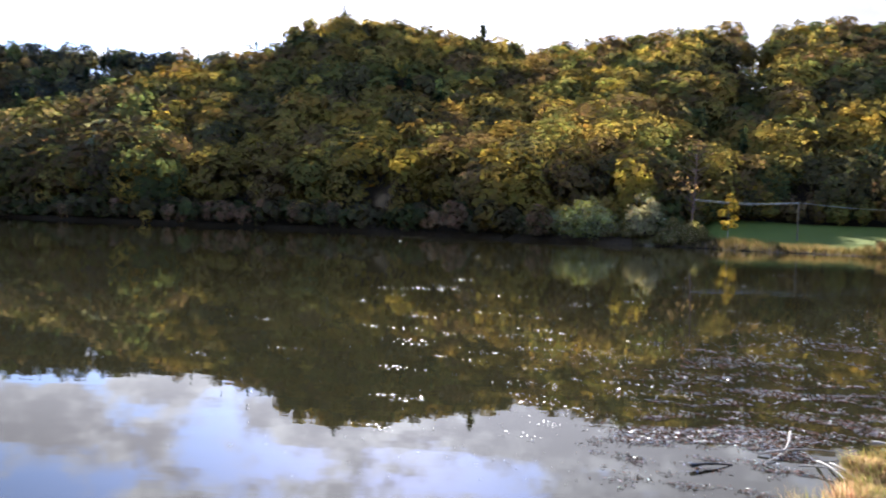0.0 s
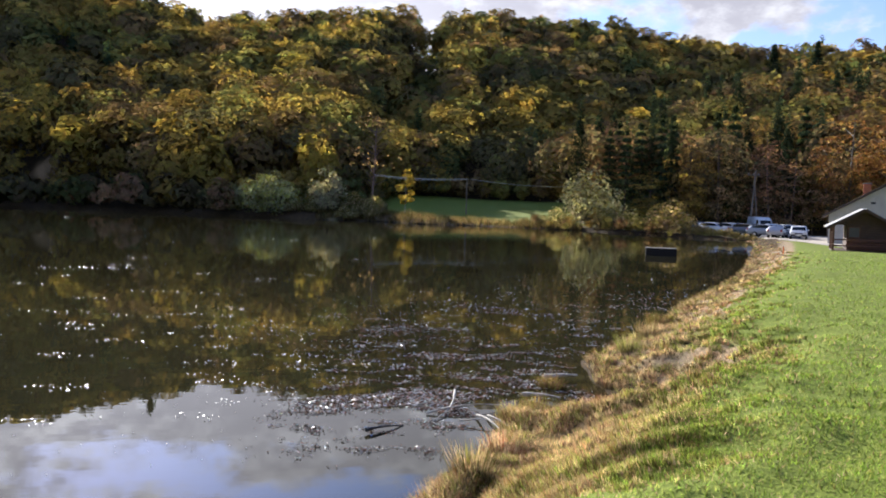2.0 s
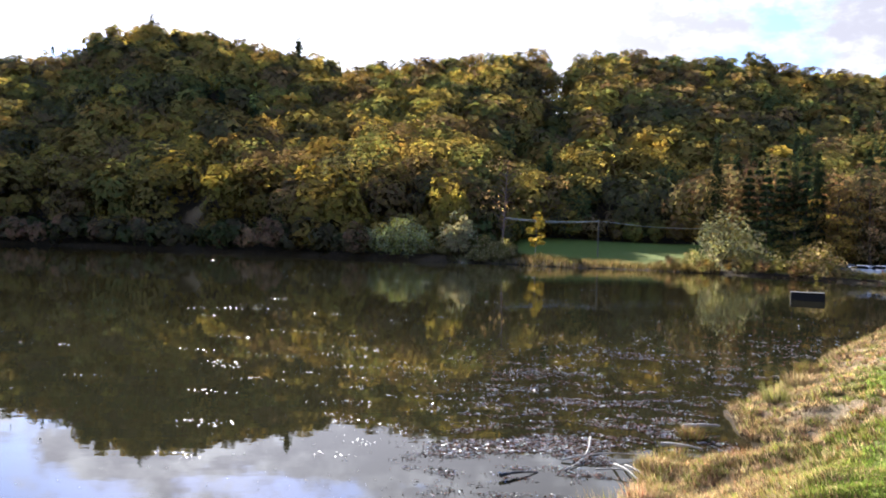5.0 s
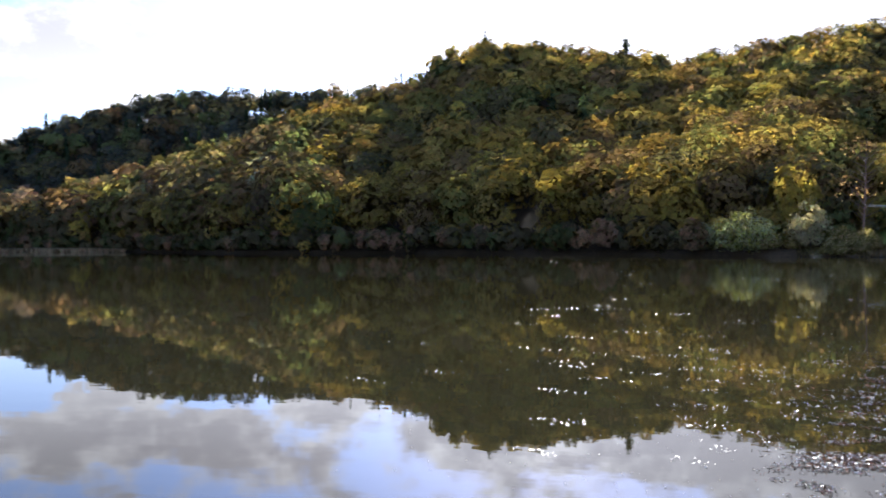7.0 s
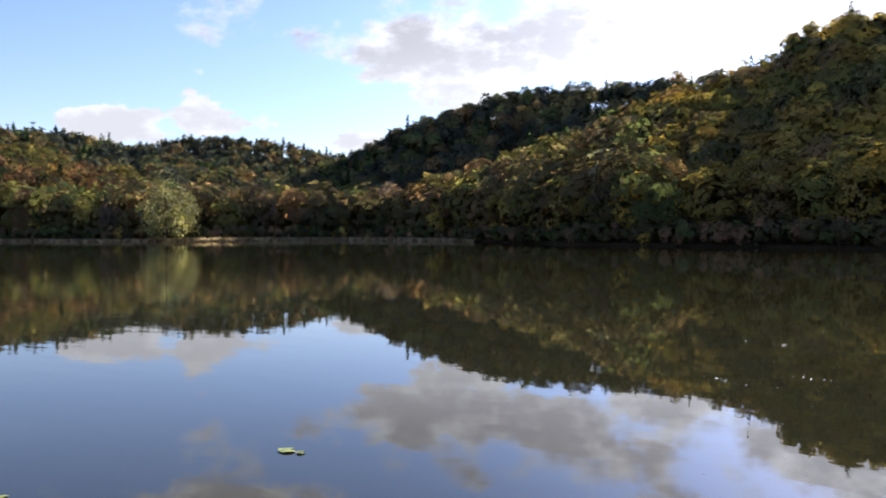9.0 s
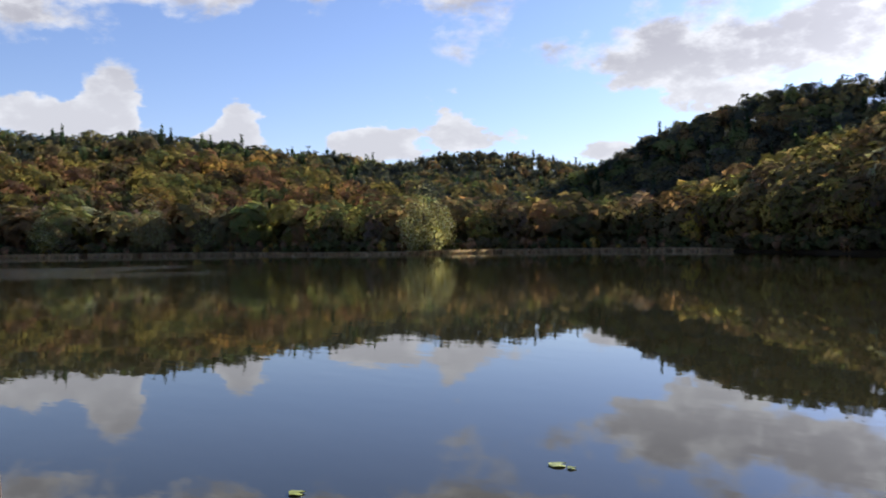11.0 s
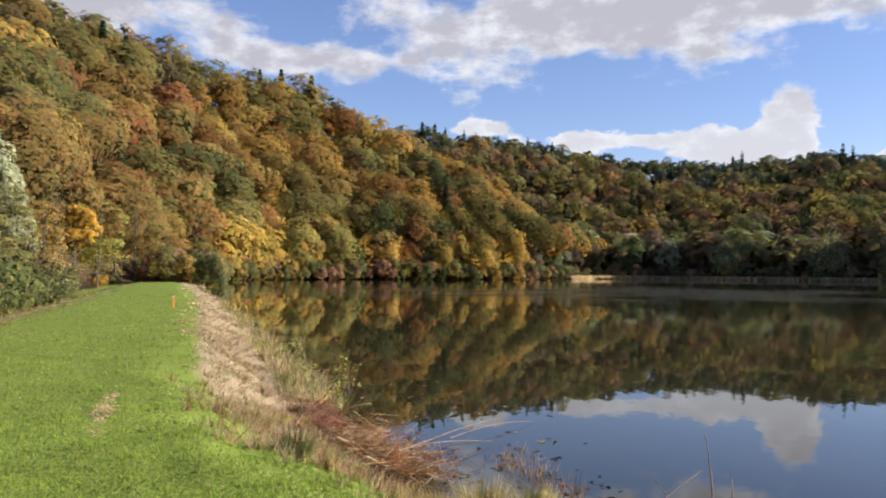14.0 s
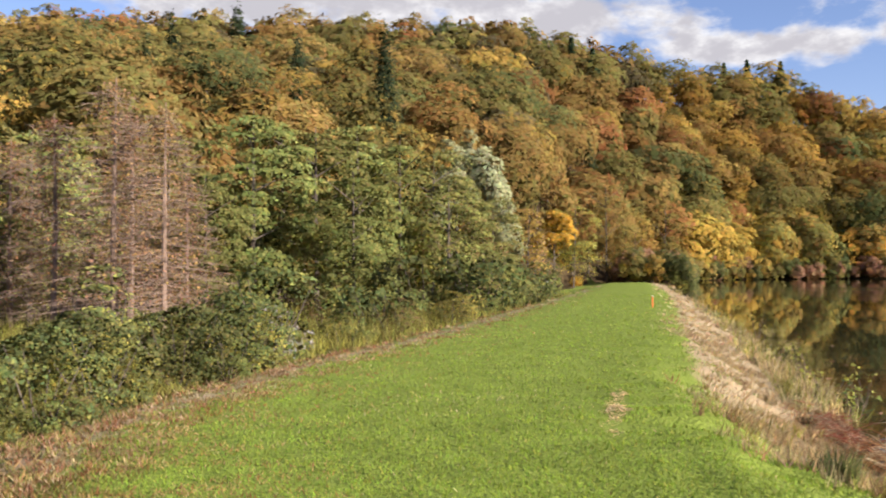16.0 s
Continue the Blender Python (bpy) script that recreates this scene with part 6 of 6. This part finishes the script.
def hut(a, r, turn):
    """Open-fronted timber hut; the gable faces the dam."""
    ob = tagged(new("timber_hut"), "dark timber hut with a grey gabled roof at the lawn's edge", "hut")
    W, D, Hw, Hr = 4.1, 4.6, 1.95, 3.1
    for k in range(11):
        z0 = 0.1 + k * (Hw - 0.1) / 11
        part("log", slab(-W / 2 + 0.9, W / 2, -0.09, 0.09, z0, z0 + 0.178, 0.045), LOG if k > 4 else REDLOG, ob)
    for k in range(11):
        z0 = 0.1 + k * (Hw - 0.1) / 11
        part("log", slab(W / 2 - 0.2, W / 2 - 0.02, 0.1, D, z0, z0 + 0.178, 0.045), LOG, ob)
        part("log", slab(-W / 2 + 0.9, -W / 2 + 1.08, 0.1, D, z0, z0 + 0.178, 0.045), LOG, ob)
    part("back_wall", slab(-W / 2 + 0.9, W / 2, D - 0.1, D + 0.08, 0.05, Hw, 0.02), LOG, ob)
    part("gable", prism([(-W / 2 - 0.15, Hw - 0.02), (W / 2 + 0.15, Hw - 0.02), (0, Hr - 0.12)], -0.06, 0.06), LOG, ob)
    for k in range(14):
        x0 = -W / 2 + 0.25 + k * W / 14
        top = Hw + (Hr - Hw) * (1 - abs(x0 + 0.15) / (W / 2 + 0.15)) - 0.15
        if top > Hw + 0.1:
            part("gable_board", slab(x0, x0 + 0.36, -0.1, -0.064, Hw, top, 0.006), LOG, ob)
    for sx in (-1, 1):
        sl = math.atan2(Hr - Hw, W / 2)
        Ls = math.hypot(W / 2, Hr - Hw) + 0.55
        bm = slab(0, Ls, -0.7, D + 0.4, 0, 0.1, 0.015)
        bmesh.ops.transform(bm, matrix=Matrix.Translation((0, 0, Hr)) @ (Matrix.Rotation(sl, 4, "Y") if sx > 0 else Matrix.Scale(-1, 4, (1, 0, 0)) @ Matrix.Rotation(sl, 4, "Y")), verts=bm.verts[:])
        bmesh.ops.recalc_face_normals(bm, faces=bm.faces[:])
        part("roof_slope", bm, ROOF, ob, "grey felt roof slope")
        bm = slab(0, Ls, -0.75, -0.69, -0.14, 0.06, 0.01)
        bmesh.ops.transform(bm, matrix=Matrix.Translation((0, 0, Hr)) @ (Matrix.Rotation(sl, 4, "Y") if sx > 0 else Matrix.Scale(-1, 4, (1, 0, 0)) @ Matrix.Rotation(sl, 4, "Y")), verts=bm.verts[:])
        bmesh.ops.recalc_face_normals(bm, faces=bm.faces[:])
        part("barge_board", bm, LOG, ob)
    for py in (-0.5, D * 0.5, D):
        part("post", slab(-W / 2 - 0.08, -W / 2 + 0.08, py - 0.08, py + 0.08, 0, Hw + 0.05, 0.015), REDLOG, ob)
        part("post", slab(W / 2 - 0.08, W / 2 + 0.08, py - 0.08 - 0.02, py + 0.06, 0, Hw + 0.05, 0.015), REDLOG, ob) if py < 0 else None
    for z0 in (0.35, 0.8):
        part("rail", slab(-W / 2 + 0.08, W / 2 - 0.1, -0.55, -0.45, z0, z0 + 0.1, 0.012), REDLOG, ob)
    win = part("window", slab(-W / 2 + 1.05, -W / 2 + 1.75, -0.14, -0.1, 1.05, 1.75, 0.005), CURTAIN, ob, "small window with a pale curtain")
    for x0, x1, z0, z1 in ((1.0, 1.06, 1.0, 1.8), (1.74, 1.8, 1.0, 1.8), (1.0, 1.8, 1.0, 1.05), (1.0, 1.8, 1.75, 1.8)):
        part("frame", slab(-W / 2 + x0, -W / 2 + x1, -0.17, -0.13, z0, z1, 0.004), REDLOG, win)
    part("floor_plate", slab(-W / 2 - 0.1, W / 2 + 0.1, -0.6, D, -0.25, 0.06, 0.02), LOG, ob)
    x_, y_ = polar(a, r)
    ob.matrix_basis = Matrix.Translation((x_, y_, ground_z(x_, y_))) @ Matrix.Rotation(radians(a + turn), 4, "Z")


hut(-44.25, 69, 4)


def house(a, r, turn):
    ob = tagged(new("house"), "white rendered house with a dark tiled gable roof", "house")
    W, D, Hw, Hr = 12.2, 9.0, 2.8, 6.45
    part("gable_wall", prism([(-W / 2, -0.4), (W / 2, -0.4), (W / 2, Hw), (0, Hr - 0.1), (-W / 2, Hw)], 0, 0.3), RENDERED, ob)
    part("gable_wall", prism([(-W / 2, -0.4), (W / 2, -0.4), (W / 2, Hw), (0, Hr - 0.1), (-W / 2, Hw)], D - 0.3, D), RENDERED, ob)
    for sx in (-1, 1):
        part("side_wall", slab(sx * W / 2 - 0.15 - sx * 0.16, sx * W / 2 + 0.15 - sx * 0.16, 0.3, D - 0.3, -0.4, Hw, 0.01), RENDERED, ob)
        sl = math.atan2(Hr - Hw, W / 2)
        Ls = math.hypot(W / 2, Hr - Hw) + 0.7
        bm = slab(0, Ls, -0.6, D + 0.6, 0, 0.18, 0.02)
        bmesh.ops.transform(bm, matrix=Matrix.Translation((0, 0, Hr)) @ (Matrix.Rotation(sl, 4, "Y") if sx > 0 else Matrix.Scale(-1, 4, (1, 0, 0)) @ Matrix.Rotation(sl, 4, "Y")), verts=bm.verts[:])
        bmesh.ops.recalc_face_normals(bm, faces=bm.faces[:])
        part("roof", bm, ROOFDARK, ob, "dark tiled roof slope")
    for wx in (-2.2, 1.6):
        wn = part("window", slab(wx, wx + 1.1, -0.03, 0.02, 0.9, 2.1, 0.005), WINDOW, ob, "dark window")
        for x0, x1, z0, z1 in ((-.06, 0.03, .85, 2.15), (1.07, 1.16, .85, 2.15), (-.06, 1.16, .82, .9), (-.06, 1.16, 2.1, 2.17), (.52, .58, .9, 2.1)):
            part("frame", slab(wx + x0, wx + x1, -0.06, -0.025, z0, z1, 0.004), CURTAIN, wn)
    part("vent", slab(-2.6, -2.2, -0.04, 0.02, 3.85, 4.05, 0.005), WINDOW, ob, "small dark gable vent")
    ch = part("chimney", slab(-3.3, -2.65, 0.9, 1.55, 3.9, 5.75, 0.02), BRICK, ob, "orange brick chimney")
    part("cap", slab(-3.38, -2.57, 0.82, 1.63, 5.75, 5.85, 0.02), ROOF, ch)
    x_, y_ = polar(a, r)
    ob.matrix_basis = Matrix.Translation((x_, y_, ground_z(x_, y_))) @ Matrix.Rotation(radians(a + turn), 4, "Z")


house(-46.2, 88, 3)

# ---- poles and wires ----
POLEWOOD = plain("pole_wood", (0.2, 0.16, 0.13), 0.85, 0, 5, 0.3, 0.4)
WIRE = plain("wire", (0.7, 0.69, 0.66), 0.6, 0.0, 8, 0.1, 0.0)
PORCELAIN = plain("insulator", (0.6, 0.58, 0.55), 0.25, 0, 8, 0.1, 0.0)
px_, py_ = polar(-37.6, 124)
pz_ = ground_z(px_, py_)
pole = tagged(new("utility_pole"), "leaning wooden utility pole with a strut behind the parked cars", "utility pole")
part("pole", tube((0, 0, -0.3), (0.5, 0, 8.7), 0.15, 0.1, 12), POLEWOOD, pole)
part("strut", tube((1.15, 0.3, -0.3), (0.36, 0.04, 7.4), 0.12, 0.09, 12), POLEWOOD, pole, "slanting wooden strut")
part("crossarm", slab(-0.55, 1.1, -0.06, 0.06, 8.0, 8.12, 0.01), POLEWOOD, pole)
for k in range(3):
    part("insulator", tube((-0.4 + 0.65 * k, 0, 8.12), (-0.4 + 0.65 * k, 0, 8.32), 0.05, 0.03, 8), PORCELAIN, pole)
pole.matrix_basis = Matrix.Translation((px_, py_, pz_)) @ Matrix.Rotation(radians(-37.5), 4, "Z")

wx_, wy_ = polar(-19.15, 146)
post = tagged(new("wire_post"), "slim wooden post carrying a wire over the meadow", "post")
part("pole", tube((0, 0, -0.3), (0, 0, 7.55 - ground_z(wx_, wy_)), 0.11, 0.08, 10), POLEWOOD, post)
part("crossarm", slab(-0.5, 0.5, -0.05, 0.05, 7.3 - ground_z(wx_, wy_), 7.42 - ground_z(wx_, wy_), 0.01), POLEWOOD, post)
post.matrix_basis = Matrix.Translation((wx_, wy_, ground_z(wx_, wy_)))


def wire(label, p0, p1, sag, rad):
    cu = bpy.data.curves.new("overhead_wire", "CURVE")
    cu.dimensions, cu.bevel_depth, cu.bevel_resolution = "3D", rad, 1
    sp = cu.splines.new("POLY")
    pts = bow(p0, p1, -sag, 16)
    sp.points.add(len(pts) - 1)
    for q, p in zip(sp.points, pts):
        q.co = (*p, 1)
    cu.materials.append(WIRE)
    tagged(new("overhead_wire", cu), label, "wire", "overhead wires")


wire("thick pale cable sagging to the shore trees", (*polar(-12.8, 136), 7.3), (wx_, wy_, 7.42), 0.35, 0.045)
wire("thin cable running off over the meadow", (wx_, wy_, 7.42), (*polar(-27, 165), 7.2), 0.5, 0.035)
wire("thin cable running off over the meadow", (wx_, wy_, 7.3), (*polar(-12.8, 136), 7.1), 0.4, 0.03)

# ---- raft and stakes ----
RAFTWOOD = plain("raft_boards", (0.02, 0.016, 0.013), 0.95, 0, 6, 0.4, 0.4)
raft = tagged(new("floating_raft"), "dark boarded raft floating near the car park shore", "raft")
for k in range(7):
    part("deck_board", slab(-0.98 + 0.28 * k, -0.71 + 0.28 * k, -0.8, 0.8, 0.42, 0.47, 0.008), RAFTWOOD, raft)
for sy in (-0.78, 0.74):
    part("side_board", slab(-0.98, 0.97, sy, sy + 0.05, -0.12, 0.415, 0.008), RAFTWOOD, raft)
for sx in (-0.96, 0.9):
    part("end_board", slab(sx, sx + 0.05, -0.72, 0.73, -0.12, 0.415, 0.008), RAFTWOOD, raft)
raft.matrix_basis = pose(*polar(-32.3, 57), 0.0, 0, 0, -30)

ORANGE = plain("orange_paint", (0.85, 0.22, 0.05), 0.6, 0, 12, 0.15, 0.1)
for sx, sy, hh in ((-34.1, -16.0, 0.45), (*polar(-39.8, 56), 0.55)):
    st = tagged(new("marker_stake"), "orange-painted wooden marker stake in the grass", "stake", "marker stakes")
    part("shaft", slab(-0.032, 0.032, -0.032, 0.032, -0.2, hh, 0.008), ORANGE, st)
    part("cap", slab(-0.036, 0.036, -0.036, 0.036, hh, hh + 0.04, 0.006), PLATE, st, "pale cap")
    st.matrix_basis = Matrix.Translation((sx, sy, ground_z(sx, sy))) @ Matrix.Rotation(0.4, 4, "Z")

# low wall of the outlet at the end of the dam
CONCRETE = plain("weathered_concrete", (0.22, 0.215, 0.17), 0.9, 0, 2.5, 0.3, 0.4)
MOSSY = plain("mossy_stone", (0.11, 0.11, 0.08), 0.95, 0, 4, 0.45, 0.6)
wa, wb = Vector((*polar(123.3, 83), 0)), Vector((*polar(121.15, 93), 0))
run_ = (wb - wa).length
wall = tagged(new("outlet_wall"), "low mossy stone wall with a weathered concrete coping beside the dam", "wall")
for k in range(9):
    for row in range(3):
        x0 = run_ * k / 9 + (0.12 if row == 1 else 0.0)
        part("stone", slab(x0 + 0.015, x0 + run_ / 9 - 0.015, -0.2 + 0.015 * ((k + row) % 3), 0.2, -0.5 + 0.35 * row, -0.5 + 0.35 * row + 0.335, 0.03), MOSSY, wall)
part("coping", slab(-0.1, run_ + 0.1, -0.28, 0.26, 0.55, 0.7, 0.02), CONCRETE, wall, "weathered concrete coping")
part("post", slab(run_ + 0.1, run_ + 0.42, -0.2, 0.2, -0.5, 0.75, 0.02), REDLOG, wall, "reddish timber end post")
wall.matrix_basis = Matrix.Translation((wa.x, wa.y, max(1.0, ground_z(wa.x, wa.y)))) @ Matrix.Rotation(math.atan2(wb.y - wa.y, wb.x - wa.x), 4, "Z")

# gravel of the car park
GRAVEL = plain("gravel", (0.33, 0.29, 0.24), 0.95, 0, 1.2, 0.25, 0.5)
gx = np.linspace(-46, -36.2, 26)
rows_g = []
for a_ in gx:
    r0 = float(np.interp(a_, [-46, -42.5, -40.5, -38, -36.2], [78, 80, 90, 102, 108]))
    rows_g.append([(*polar(a_, r0 + (126 - r0) * k / 14),) for k in range(15)])
flat = np.array(rows_g).reshape(-1, 2)
gz = height(flat[:, 0], flat[:, 1]) + 0.03
fa = [(i * 15 + k, i * 15 + k + 1, (i + 1) * 15 + k + 1, (i + 1) * 15 + k) for i in range(25) for k in range(14)]
car_park = mesh_object("car_park", [(float(p[0]), float(p[1]), float(z_)) for p, z_ in zip(flat, gz)], fa, [GRAVEL])
tagged(car_park, "pale gravel car park beside the lake", "car park", kind="structure")
